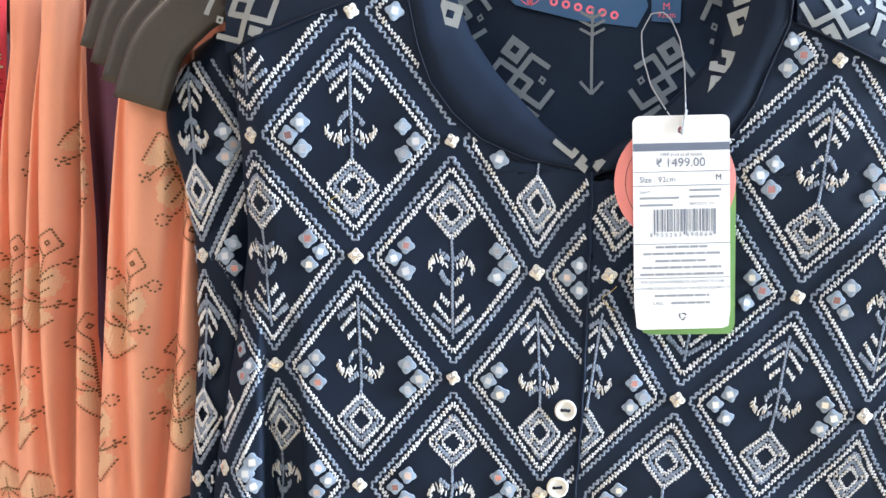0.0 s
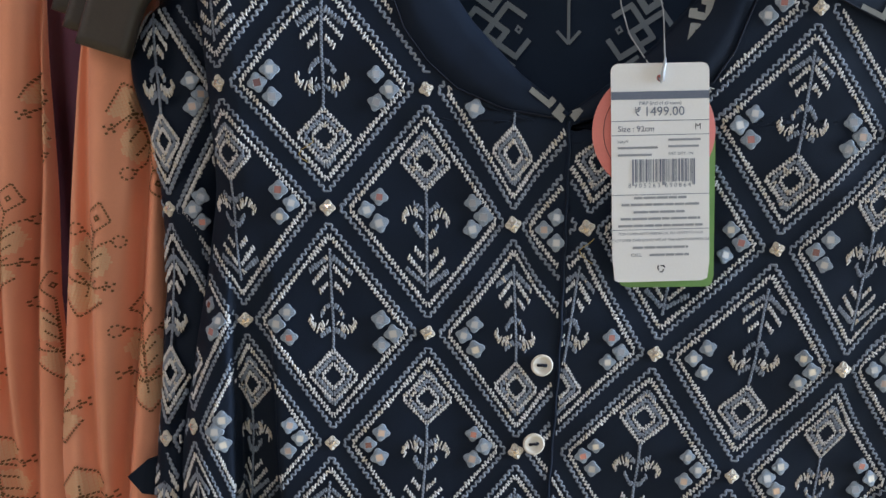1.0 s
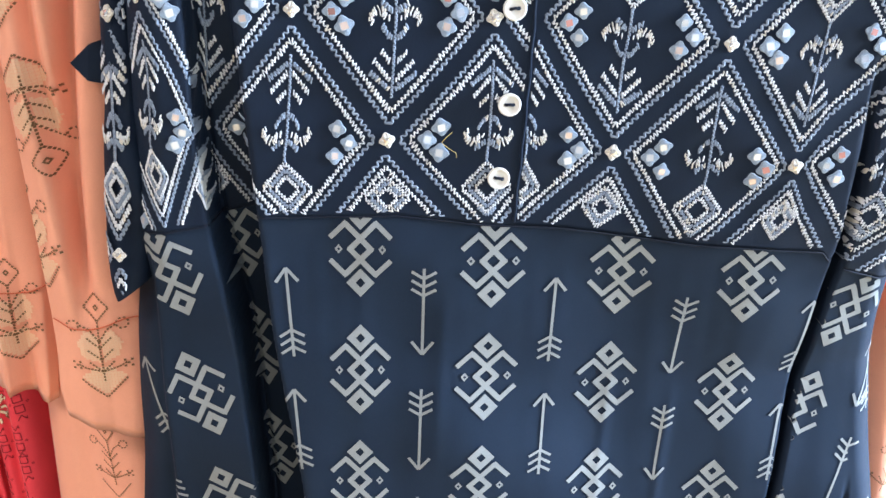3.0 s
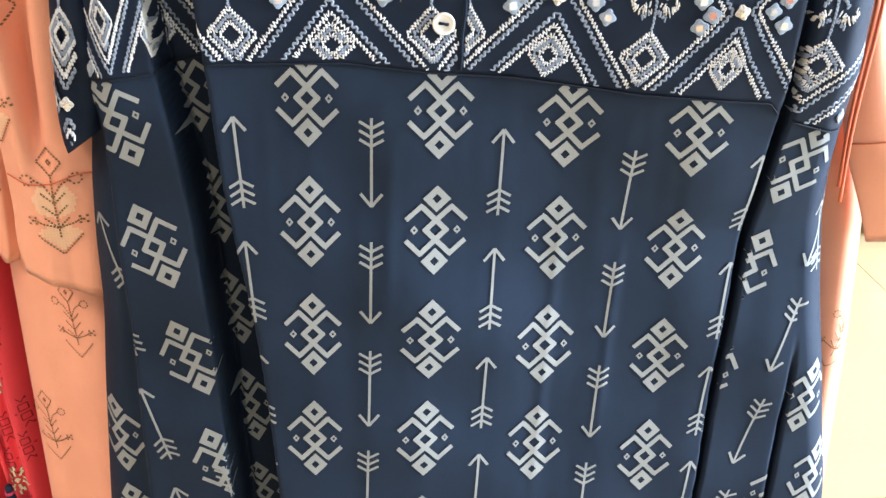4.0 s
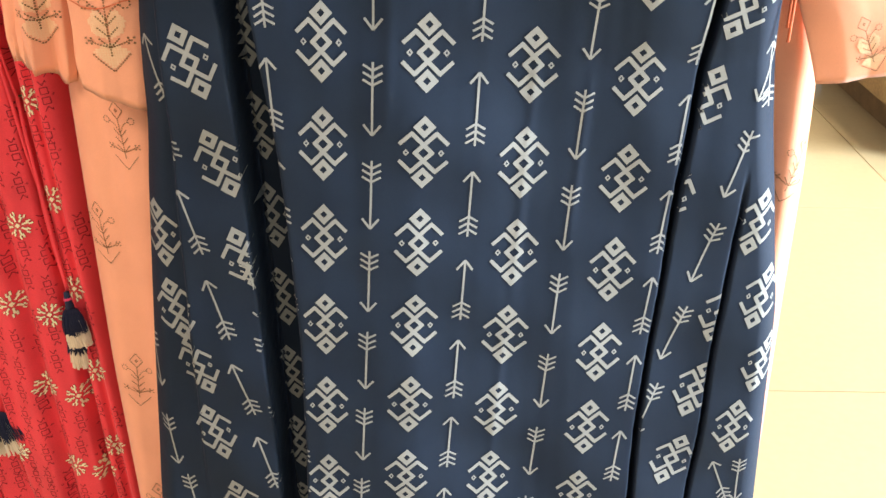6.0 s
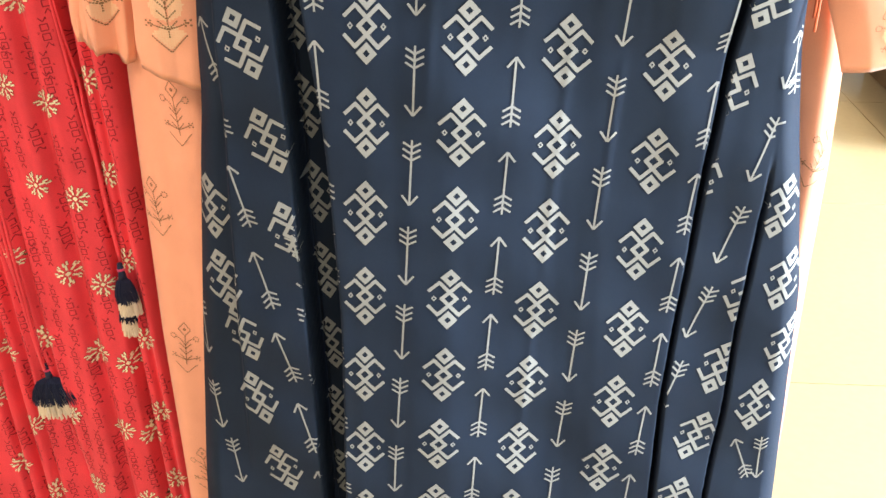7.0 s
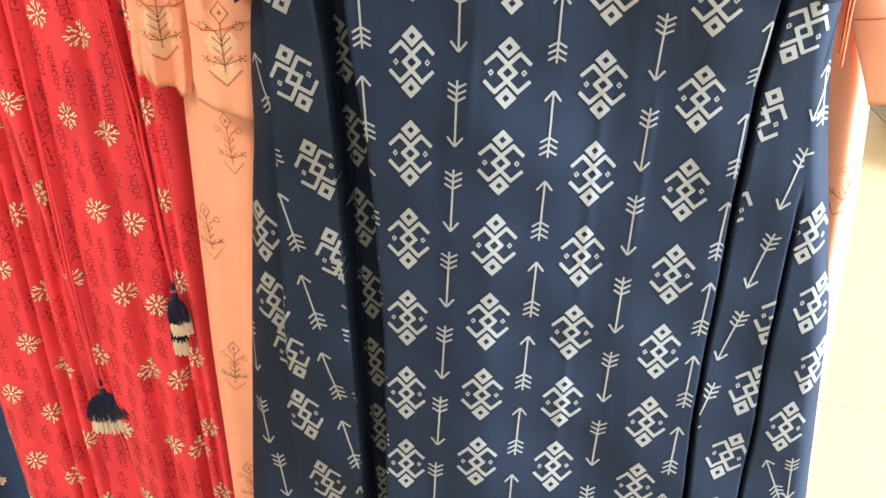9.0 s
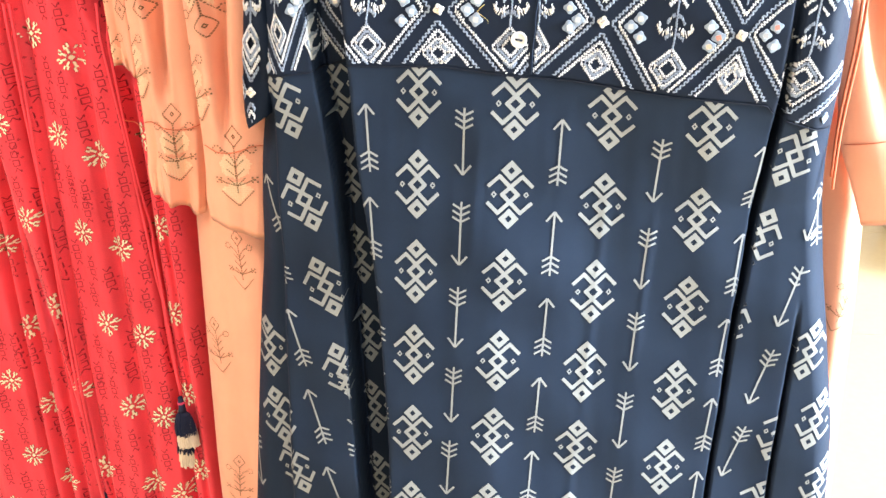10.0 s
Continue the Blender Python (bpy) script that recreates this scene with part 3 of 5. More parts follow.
def diamond_stitches(up, rng, low=False):
    """Stitches of one diamond in its own frame, -1 to 1: (a0, b0, a1, b1, width, thread)."""
    s = []

    def chain(pts, pitch, half, w, kind, closed=True, zig=False):
        ring = pts + [pts[0]] if closed else pts
        for (x0, y0), (x1, y1) in zip(ring, ring[1:]):
            dx, dy = (x1 - x0) * 53, (y1 - y0) * 65
            d = math.hypot(dx, dy)
            n = max(1, round(d / pitch))
            ux, uy = dx / d, dy / d
            for i in range(n):
                t0, t1 = i / n, (i + 1) / n
                j = rng.uniform(-0.25, 0.25)
                if zig:
                    # a tooth: one stitch across, one along
                    ax, ay = x0 * 53 + dx * t0, y0 * 65 + dy * t0
                    mx, my = x0 * 53 + dx * (t0 + t1) / 2, y0 * 65 + dy * (t0 + t1) / 2
                    bx, by = x0 * 53 + dx * t1, y0 * 65 + dy * t1
                    h = half + 0.2 * j
                    for (px, py), (qx, qy) in (((ax + uy * h, ay - ux * h), (mx - uy * h, my + ux * h)), ((mx - uy * h, my + ux * h), (bx + uy * h, by - ux * h))):
                        s.append((px / 53, py / 65, qx / 53, qy / 65, w, kind))
                else:
                    cx, cy = x0 * 53 + dx * (t0 + t1) / 2, y0 * 65 + dy * (t0 + t1) / 2
                    v = -1.0 if ux * uy > 0 else 1.0
                    cx, cy = cx + 0.5 * j * uy, cy - 0.5 * j * ux
                    ex, ey = (0.25 * v + 0.8 * rng.uniform(-0.4, 0.4)) * half, (0.95 + j) * half
                    k2 = kind if rng.random() > 0.08 else 2
                    s.append(((cx - ex) / 53, (cy - ey) / 65, (cx + ex) / 53, (cy + ey) / 65, w, k2))
                    # the thread's return to the next stitch
                    nx, ny = cx + dx / n, cy + dy / n
                    if i < n - 1:
                        g = 1 if uy >= 0 else -1
                        s.append(((cx + g * ex) / 53, (cy + g * ey) / 65, (nx - g * ex) / 53, (ny - g * ey) / 65, w * 0.85, k2))

    def dia(r, cx=0.0, cy=0.0, ra=None):
        ra = ra or r
        return [(cx, cy + r), (cx + ra, cy), (cx, cy - r), (cx - ra, cy)]

    chain(dia(0.875), 3.6, 1.25, 1.2, 1, zig=True)
    chain(dia(0.775, ra=0.785), 2.4, 1.65, 1.2, 0)
    for r, ra, k in ((0.112, 0.125, 0), (0.168, 0.195, 1), (0.222, 0.262, 0)):
        chain(dia(r * (0.82 if low else 1), 0, -0.505 if low else -0.42, ra * (0.85 if low else 1)), 2.1, 1.4, 1.15, k)
    if not low:
        chain([(-0.10, -0.58), (0.0, -0.665), (0.10, -0.58)], 2.1, 1.4, 1.1, 1, closed=False)
    chain([(0.0, 0.66), (0.0, 0.25), (0.01, 0.0), (0.0, -0.20)], 2.3, 0.7, 1.1, 1, closed=False, zig=True)
    for m in (-1, 1):
        for pts, k in (([(0.02, 0.595), (0.23, 0.455)], 1), ([(0.02, 0.525), (0.20, 0.355)], 0), ([(0.03, 0.375), (0.13, 0.285)], 0), ([(0.02, 0.19), (0.07, 0.165), (0.125, 0.085)], 1),
                       ([(0.03, 0.035), (0.085, 0.035), (0.125, -0.005), (0.17, 0.0), (0.225, 0.015)], 0), ([(0.085, 0.0), (0.135, -0.04), (0.19, -0.03), (0.245, 0.04), (0.25, 0.065)], 2),
                       ([(0.215, 0.095), (0.225, 0.02)], 0), ([(0.02, -0.015), (0.075, -0.045), (0.14, -0.09)], 1)):
            chain([(m * a, b) for a, b in pts], 2.0, 1.6, 1.2, k, closed=False)
    if not up:
        s[:] = [(a, -b, c, -d, w, k) for a, b, c, d, w, k in s]
    return s


def stitch_mesh(name, stitches, lattice, p, q, surface, keep, rng):
    S = np.array([t[:5] for t in stitches])
    kind = np.array([t[5] for t in stitches])
    x0, z0 = lattice(p + S[:, 0], q - S[:, 1])
    x1, z1 = lattice(p + S[:, 2], q - S[:, 3])
    ok = keep((x0 + x1) / 2, (z0 + z1) / 2) & keep(x0, z0) & keep(x1, z1)
    if ok.sum() < 6:
        return None
    x0, z0, x1, z1, w, kind = x0[ok], z0[ok], x1[ok], z1[ok], S[ok, 4] * 0.001, kind[ok]
    n = len(x0)
    wob = rng.uniform(0.8, 1.2, n)
    ux, uz = x1 - x0, z1 - z0
    d = np.hypot(ux, uz) + 1e-9
    ux, uz = ux / d, uz / d
    hw = w * wob / 2 * np.where(kind == 1, 1.45, 1.0)
    V = []
    for f, side, h in ((-0.12, 0, 0.0), (1.12, 0, 0.0), (0.1, 1, 0.0), (0.9, 1, 0.0), (0.1, -1, 0.0), (0.9, -1, 0.0), (0.2, 0, 1), (0.8, 0, 1)):
        X = x0 + (x1 - x0) * f - uz * hw * side
        Z = z0 + (z1 - z0) * f + ux * hw * side
        Y = surface(X, Z) - 0.0002 - h * 0.0007 * wob
        V.append(np.stack([X, Y, Z], -1))
    V = np.stack(V, 1).reshape(-1, 3).tolist()
    tri = ((0, 4, 6), (0, 6, 2), (2, 6, 7, 3), (4, 5, 7, 6), (1, 7, 5), (1, 3, 7))
    F, I = [], []
    for i in range(n):
        for t in tri:
            F.append(tuple(8 * i + k for k in t))
            I.append(int(kind[i]))
    return mesh_of(name, V, F, [WHITE_T, BLUE_T, CREAM_T], I)


def petal_mesh():
    """A square mirror chip held in a four-lobed stitched petal."""
    V, F, I = [], [], []
    n = 24
    rings = ((0.0050, 0.0), (0.0046, -0.0007), (0.0028, -0.0010))
    for r, y in rings:
        for k in range(n):
            a = 2 * math.pi * k / n
            rr = r * (0.88 + 0.14 * math.cos(4 * a)) if r > 0.004 else r * (0.86 + 0.08 * math.cos(4 * a))
            V.append((rr * math.cos(a), y, rr * math.sin(a)))
    for j in range(2):
        for k in range(n):
            F.append((j * n + k, (j + 1) * n + k, (j + 1) * n + (k + 1) % n, j * n + (k + 1) % n))
            I.append(0)
    F.append(tuple(range(2 * n, 3 * n)))
    I.append(0)
    o = len(V)
    h = 0.0022
    V += [(-h, -0.00115, -h), (h, -0.00115, -h), (h, -0.00115, h), (-h, -0.00115, h)]
    F.append((o, o + 1, o + 2, o + 3))
    I.append(2)
    o = len(V)
    h = 0.0017
    V += [(-h, -0.0012, -h), (h, -0.0012, -h), (h, -0.0012, h), (-h, -0.0012, h)]
    F.append((o, o + 1, o + 2, o + 3))
    I.append(1)
    return mesh_of("mirror_sequin", V, F, [PETAL, MIRROR, RIM], I)


def bead_mesh():
    """The node of the lattice: a four-lobed cream flower with a champagne chip."""
    V, F, I = [], [], []
    n = 24
    for r, y in ((0.0043, 0.0), (0.0041, -0.0010), (0.0022, -0.0015)):
        for k in range(n):
            a = 2 * math.pi * k / n
            rr = r * (0.86 + 0.14 * math.cos(4 * a))
            V.append((rr * math.cos(a), y * (1 + 0.3 * math.sin(7 * a)), rr * math.sin(a)))
    for j in range(2):
        for k in range(n):
            F.append((j * n + k, (j + 1) * n + k, (j + 1) * n + (k + 1) % n, j * n + (k + 1) % n))
            I.append(0)
    o = len(V)
    h = 0.0018
    V += [(-h, -0.0016, -h), (h, -0.0014, -h), (h, -0.0016, h), (-h, -0.0013, h), (0, -0.0021, 0)]
    F += [(o, o + 1, o + 4), (o + 1, o + 2, o + 4), (o + 2, o + 3, o + 4), (o + 3, o, o + 4)]
    I += [1] * 4
    F.append(tuple(range(2 * n, 3 * n)))
    I.append(0)
    return mesh_of("bead_flower", V, F, [CREAM_T, CHAMP], I)


SEQUIN, BEAD = petal_mesh(), bead_mesh()


def embroider():
    rng = np.random.RandomState(4)
    prng = random.Random(7)
    for lattice, keep, panel, ps, surface in ((left_lattice, in_left, YOKE_L, range(-5, 5), navy_y), (right_lattice, in_right, YOKE_R, range(-2, 6), navy_y), (sleeve_lattice, in_sleeve, SLEEVE, range(-2, 3), sleeve_y)):
        for q in range(-1, 8):
            for p in ps:
                if (p + q) % 2:
                    st = diamond_stitches(q % 2 == 1, prng, q == 6 and panel is not SLEEVE)
                    me = stitch_mesh("embroidered_diamond", st, lattice, float(p), float(q), surface, keep, rng)
                    if me:
                        part("embroidered_diamond", me, panel)
                    sg = 1 if q % 2 else -1
                    for a, b in ((-0.485, 0.105), (-0.61, 0.0), (-0.478, -0.11), (0.505, 0.09), (0.635, -0.025), (0.51, -0.13)):
                        x, z = lattice(np.float64(p + a), np.float64(q - sg * b))
                        place(SEQUIN, "mirror_sequin", x, z, surface, keep, panel, prng)
                else:
                    x, z = lattice(np.float64(p), np.float64(q))
                    place(BEAD, "bead_flower", x, z, surface, keep, panel, prng)


def place(me, name, x, z, surface, keep, panel, prng):
    x, z = float(x), float(z)
    if not all(keep(x + dx, z + dz) for dx, dz in ((-0.003, 0), (0.003, 0), (0, 0.003), (0, -0.003))):
        return
    e = 0.003
    nx = (float(surface(x + e, z)) - float(surface(x - e, z))) / (2 * e)
    nz = (float(surface(x, z + e)) - float(surface(x, z - e))) / (2 * e)
    ob = part(name, me, panel)
    s = prng.uniform(0.92, 1.08)
    ob.matrix_basis = Matrix.Translation((x, float(surface(x, z)) - 0.0006, z)) @ Euler((math.atan(nz) * -1 + prng.uniform(-0.16, 0.16), prng.uniform(-0.3, 0.3), math.atan(nx) + prng.uniform(-0.16, 0.16))).to_matrix().to_4x4() @ Matrix.Diagonal((s, s, s, 1))


embroider()


# ---- printed figures on the skirt ----
def print_figure():
    """The block-printed diamond figure, about 40 by 58 mm, in metres about its middle."""
    c = []
    for s in (1, -1):
        c += ring_cells((0, s * 0.0204), 0.0089, 0.0088, 0.66)
        for m in (1, -1):
            # a side of the middle diamond runs on past its tip to the elbow, then turns out
            c += line_cells((m * 0.0074, -s * 0.0008), (-m * 0.0096, s * 0.0155), 0.0034)
            c += line_cells((-m * 0.0086, s * 0.0163), (-m * 0.0190, s * 0.0066), 0.0031)
    for m in (1, -1):
        c += ring_cells((m * 0.0136, 0), 0.0025, 0.0029, 0.62)
    return c


def print_arrow():
    """The printed arrow pointing up, 53 mm long."""
    c = line_cells((0, -0.026), (0, 0.027), 0.0016)
    for m in (1, -1):
        c += line_cells((0, 0.0275), (m * 0.0062, 0.0195), 0.0018)
        for k in range(3):
            c += line_cells((0, -0.0095 - 0.0052 * k), (m * 0.0068, -0.0135 - 0.0052 * k), 0.0017)
    return c


FIGURE, ARROW = print_figure(), print_arrow()


def skirt_print():
    def skirt_y(x, z):
        return navy_y(x, z) + 0.0008

    def below(x, z):
        return z < seam_z(x) - 0.0006

    def zone(a, b):
        return lambda x, z: below(x, z) & (x > a(z)) & (x < b(z))

    front = zone(lambda z: LIP_R(z) + 0.0018, lambda z: FOLD_R(z) - WIDE_R(z) - 0.0002)
    valley = zone(lambda z: LIP_L(z) + 0.002, lambda z: LIP_R(z) - 0.002)
    flap = zone(lambda z: np.where(z < 0.945, STRIP(z) + 0.0015, X_LEFT(z) + 0.001), lambda z: LIP_L(z) - 0.0016)
    strip = zone(lambda z: X_LEFT(z) + 0.001, lambda z: STRIP(z) - 0.0016)
    left = zone(lambda z: X_LEFT(z) + 0.001, lambda z: LIP_L(z) - 0.0016)
    side = zone(lambda z: FOLD_R(z) + WIDE_R(z) + 0.0014, lambda z: np.where(z < 0.80, FOLD_R2(z) - 0.002, X_RIGHT(z) - 0.001))
    end = zone(lambda z: np.where(z < 0.80, FOLD_R2(z) + 0.002, FOLD_R(z) + 0.006), lambda z: X_RIGHT(z) - 0.001)

    def main(c, r):
        if c % 2 == 0:
            cx = (-0.01723, 0.03681, -0.00241, -0.00038, -0.00046, -0.00023, 5e-05, 0.00011, -6e-05, 3e-05)
            cz = (0.95167, -0.00348, -0.07324, -0.00052, 0.00085, -9e-05, 7e-05, -0.00033, 0.00017, -5e-05)
        else:
            cx = (-0.01783, 0.03479, -0.00199, 0.00064, -0.00033, -0.00031, -4e-05, -2e-05, 2e-05, 1e-05)
            cz = (0.95457, -0.0004, -0.0776, -0.00173, -0.00024, 0.00161, 0.00016, 2e-05, -3e-05, -0.00014)
        s = min(r, 6.6)
        t = (1, c, s, c * c, c * s, s * s, c ** 3, c * c * s, c * s * s, s ** 3)
        return sum(a * k for a, k in zip(cx, t)) - 0.003 * (r - s), sum(a * k for a, k in zip(cz, t)) - 0.0735 * (r - s)

    for c in range(-1, 8):
        for k in range(0, 9):
            r = k + (0.5 if c % 2 else 0.0)
            x, z = main(c, r)
            if c == -1:
                x, z = -0.0575 + 0.0003 * (r - 0.5), 0.9139 - 0.0745 * (r - 0.5)
            xl, zl = main(c, r + 0.3)
            lean = math.atan2(xl - x, z - zl) if c >= 0 else 0.03
            if c % 2 == 0:
                print_part("printed_figure", [(FIGURE, PRINT)], skirt_y, SKIRT, (x, z), lean, keep=front, sx=0.87 if c == 0 else 0.92, sy=0.97)
            else:
                up = c in (-1, 3, 7)
                print_part("printed_arrow", [(ARROW, PRINT)], skirt_y, SKIRT, (x, z), lean + (0 if up else math.pi), keep=front)
    def fig(x, z, lean, keep, wide=0.92):
        print_part("printed_figure", [(FIGURE, PRINT)], skirt_y, SKIRT, (x, z), lean, wide, 0.97, keep=keep)

    def arr(x, z, lean, keep, s=1.0):
        print_part("printed_arrow", [(ARROW, PRINT)], skirt_y, SKIRT, (x, z), lean, s, s, keep=keep)

    for k in range(0, 8):
        if k < 4:
            fig(-0.1237 + 0.0105 * k + 0.0006 * k * k, 0.938 - 0.0768 * k, 0.32, flap)
        fig(-0.0885 + 0.0062 * k - 0.0004 * k * k, 0.949 - 0.0747 * k, 0.12, valley, 0.8)
        arr(-0.1274 + 0.0138 * (k - 1), 0.7347 - 0.0748 * (k - 1), 0.27, flap)
        arr(-0.0831 + 0.0058 * k, 0.680 - 0.0670 * k, math.pi + 0.14, flap)
        if k < 3:
            fig(0.2660 - 0.0175 * k, 0.9028 - 0.0725 * k, -0.36, side)
        else:
            fig(0.2860 - 0.0125 * (k - 3), 0.6503 - 0.0735 * (k - 3), -0.32, side)
        arr(0.2805 - 0.0158 * (k - 1), 0.7810 - 0.0737 * (k - 1), math.pi - 0.30, side)
    for x, z, a, where in ((-0.1572, 0.7185, 0.10, strip), (-0.1508, 0.6534, 0.20, left), (-0.1362, 0.606, 0.35, left), (-0.1284, 0.540, 0.27, left), (-0.1112, 0.463, 0.27, left), (-0.0975, 0.39, 0.27, left),
                           (0.3024, 0.7304, -0.2, end), (0.3162, 0.6632, -0.25, end), (0.3268, 0.5994, -0.25, end), (0.3098, 0.537, -0.1, end), (0.3260, 0.40, -0.2, end)):
        fig(x, z, a, where, 0.85)
    for x, z, a, where in ((-0.1425, 0.850, 0.27, strip), (-0.1698, 0.5241, math.pi + 0.12, left), (-0.1566, 0.4642, math.pi + 0.15, left), (-0.1775, 0.60, math.pi + 0.12, strip),
                           (0.3077, 0.4744, 0.38, end), (0.3234, 0.4765, math.pi + 0.05, end), (0.2965, 0.846, 0.1, side)):
        arr(x, z, a, where, 0.92)
    # on the neck bands and shoulders
    def band_y(x, z):
        return navy_y(np.clip(x, -0.1, 0.27), z) - 0.0020 + 0.005 * np.clip((z - 1.25) / 0.1, 0, 1)

    def on_band(x, z):
        return np.where(x < 0.08, (x > neck_left(z) + 0.001) & (x < np.interp(z, (1.2585, 1.28, 1.307, 1.328, 1.352), (0.080, 0.0538, 0.0293, 0.0155, 0.006)) - 0.001),
                        (x < neck_right(z) - 0.001) & (x > np.interp(z, (1.2585, 1.277, 1.295, 1.318, 1.346), (0.080, 0.106, 0.127, 0.148, 0.154)) + 0.001))

    for x, z, a in ((-0.006, 1.356, 0.50), (0.0765, 1.2790, 0.1), (0.167, 1.352, -0.45), (0.160, 1.296, 0.6)):
        print_part("printed_figure", [(FIGURE, PRINT)], band_y, YOKE_L if x < 0.08 else YOKE_R, (x, z), a, 0.95, 1.0, keep=on_band)

    def shoulder_y(x, z):
        top = shoulder_seam(x)
        v = np.arcsin(np.clip((z - top + 0.001) / 0.055, 0.0, 0.99)) / 1.5
        return navy_y(np.clip(x, -0.11, 0.27), np.minimum(z, 1.36)) + 0.062 * (1 - np.cos(v * 1.5)) - 0.001

    for x, z, a in ((-0.108, 1.342, 0.5), (-0.045, 1.374, 0.2), (0.208, 1.343, -0.3), (0.246, 1.325, 0.3)):
        print_part("printed_figure", [(FIGURE, PRINT)], shoulder_y, BACK, (x, z), a, 1.0, 1.0, keep=lambda x, z: (z > shoulder_seam(x) + 0.001) & ((x < neck_left(z) - 0.002) | (x > neck_right(z) + 0.002)))
    # inside of the back neck, neck bands and shoulders
    for x, z, a, s in ((0.044, 1.3047, 0.15, 0.96), (0.126, 1.3038, -0.2, 0.96), (0.0096, 1.344, -0.2, 0.87), (0.167, 1.342, 0.4, 0.96)):
        print_part("printed_figure", [(FIGURE, PRINT_IN)], back_y, BACK, (x, z), a, s, s)
    print_part("printed_arrow", [(ARROW, PRINT_IN)], back_y, BACK, (0.085, 1.3235), math.pi, 1.05, 0.9)


skirt_print()


# ---- buttons, tag and labels of the navy kurta ----
def text_mesh(words, size, mat, align="LEFT"):
    cu = bpy.data.curves.new("text", "FONT")
    cu.body, cu.size, cu.align_x, cu.align_y, cu.resolution_u = words, size, align, "CENTER", 3
    ob = bpy.data.objects.new("text", cu)
    scene.collection.objects.link(ob)
    me = bpy.data.meshes.new_from_object(ob.evaluated_get(bpy.context.evaluated_depsgraph_get()))
    bpy.data.objects.remove(ob)
    me.materials.clear()
    me.materials.append(mat)
    me.transform(Matrix.Rotation(math.pi / 2, 4, "X"))
    return me


def button_mesh():
    bm = bmesh.new()
    prof = ((0.0, -0.0010), (0.0030, -0.0010), (0.0042, -0.0013), (0.0050, -0.0020), (0.0057, -0.0018), (0.0060, -0.0010), (0.0058, 0.0))
    n, rings = 32, []
    for r, y in prof[1:]:
        rings.append([bm.verts.new((r * math.cos(2 * math.pi * k / n), y, r * math.sin(2 * math.pi * k / n))) for k in range(n)])
    bm.faces.new(rings[0])
    for a, b in zip(rings, rings[1:]):
        for k in range(n):
            bm.faces.new((a[k], b[k], b[(k + 1) % n], a[(k + 1) % n]))
    bmesh.ops.recalc_face_normals(bm, faces=bm.faces[:])
    return bm_mesh("button", bm, PEARL, True)


def buttons():
    me = button_mesh()
    for x, z, a in ((0.0672, 1.1236, 0.05), (0.0636, 1.0792, -0.1), (0.0617, 1.0312, 0.0), (0.0570, 0.9914, 0.15)):
        b = part("button", me, YOKE_L, "ivory two-hole button sewn with dark thread")
        b.matrix_basis = pose(x, float(navy_y(x, z)) - 0.0012, z, 0, math.degrees(a), 0)
        part("sewing_thread", tube("sewing_thread", [(-0.0021, -0.0008, 0.0002), (-0.0016, -0.0016, 0.0), (0.0, -0.0020, 0.0003), (0.0017, -0.0016, -0.0002), (0.0021, -0.0008, 0.0)], 0.0008, SEAM), b)
        for m in (-1, 1):
            part("hole", tube("hole", [(m * 0.0020, -0.00115, 0), (m * 0.0020, -0.0007, 0)], 0.0009, SEAM, 10), b)


buttons()


def placket_edge():
    z = np.linspace(0.966, 1.254, 70)
    pts = [(float(PLACKET(v)) + 0.0003 * math.sin(v * 260), float(navy_y(PLACKET(v), v)) - 0.0006, float(v)) for v in z]
    part("placket_edge", tube("placket_edge", pts, 0.0009, NAVY), YOKE_L, "folded navy placket edge")
    xs = np.linspace(-0.135, 0.286, 160)
    part("waist_seam", tube("waist_seam", [(x, float(navy_y(x, seam_z(x))) - 0.0003, float(seam_z(x))) for x in xs], 0.0005, SEAM), SKIRT)
    rng = random.Random(3)
    for x, z in ((0.0900, 1.192), (0.031, 1.016), (-0.058, 1.245)):
        pts = [(x + 0.004 * math.sin(k * 0.9 + x * 90), float(navy_y(x, z)) - 0.002 - 0.001 * math.sin(k), z - 0.0022 * k + 0.001 * rng.random()) for k in range(7)]
        part("loose_thread", tube("loose_thread", pts, 0.0002, YARN, 4), YOKE_L)


placket_edge()


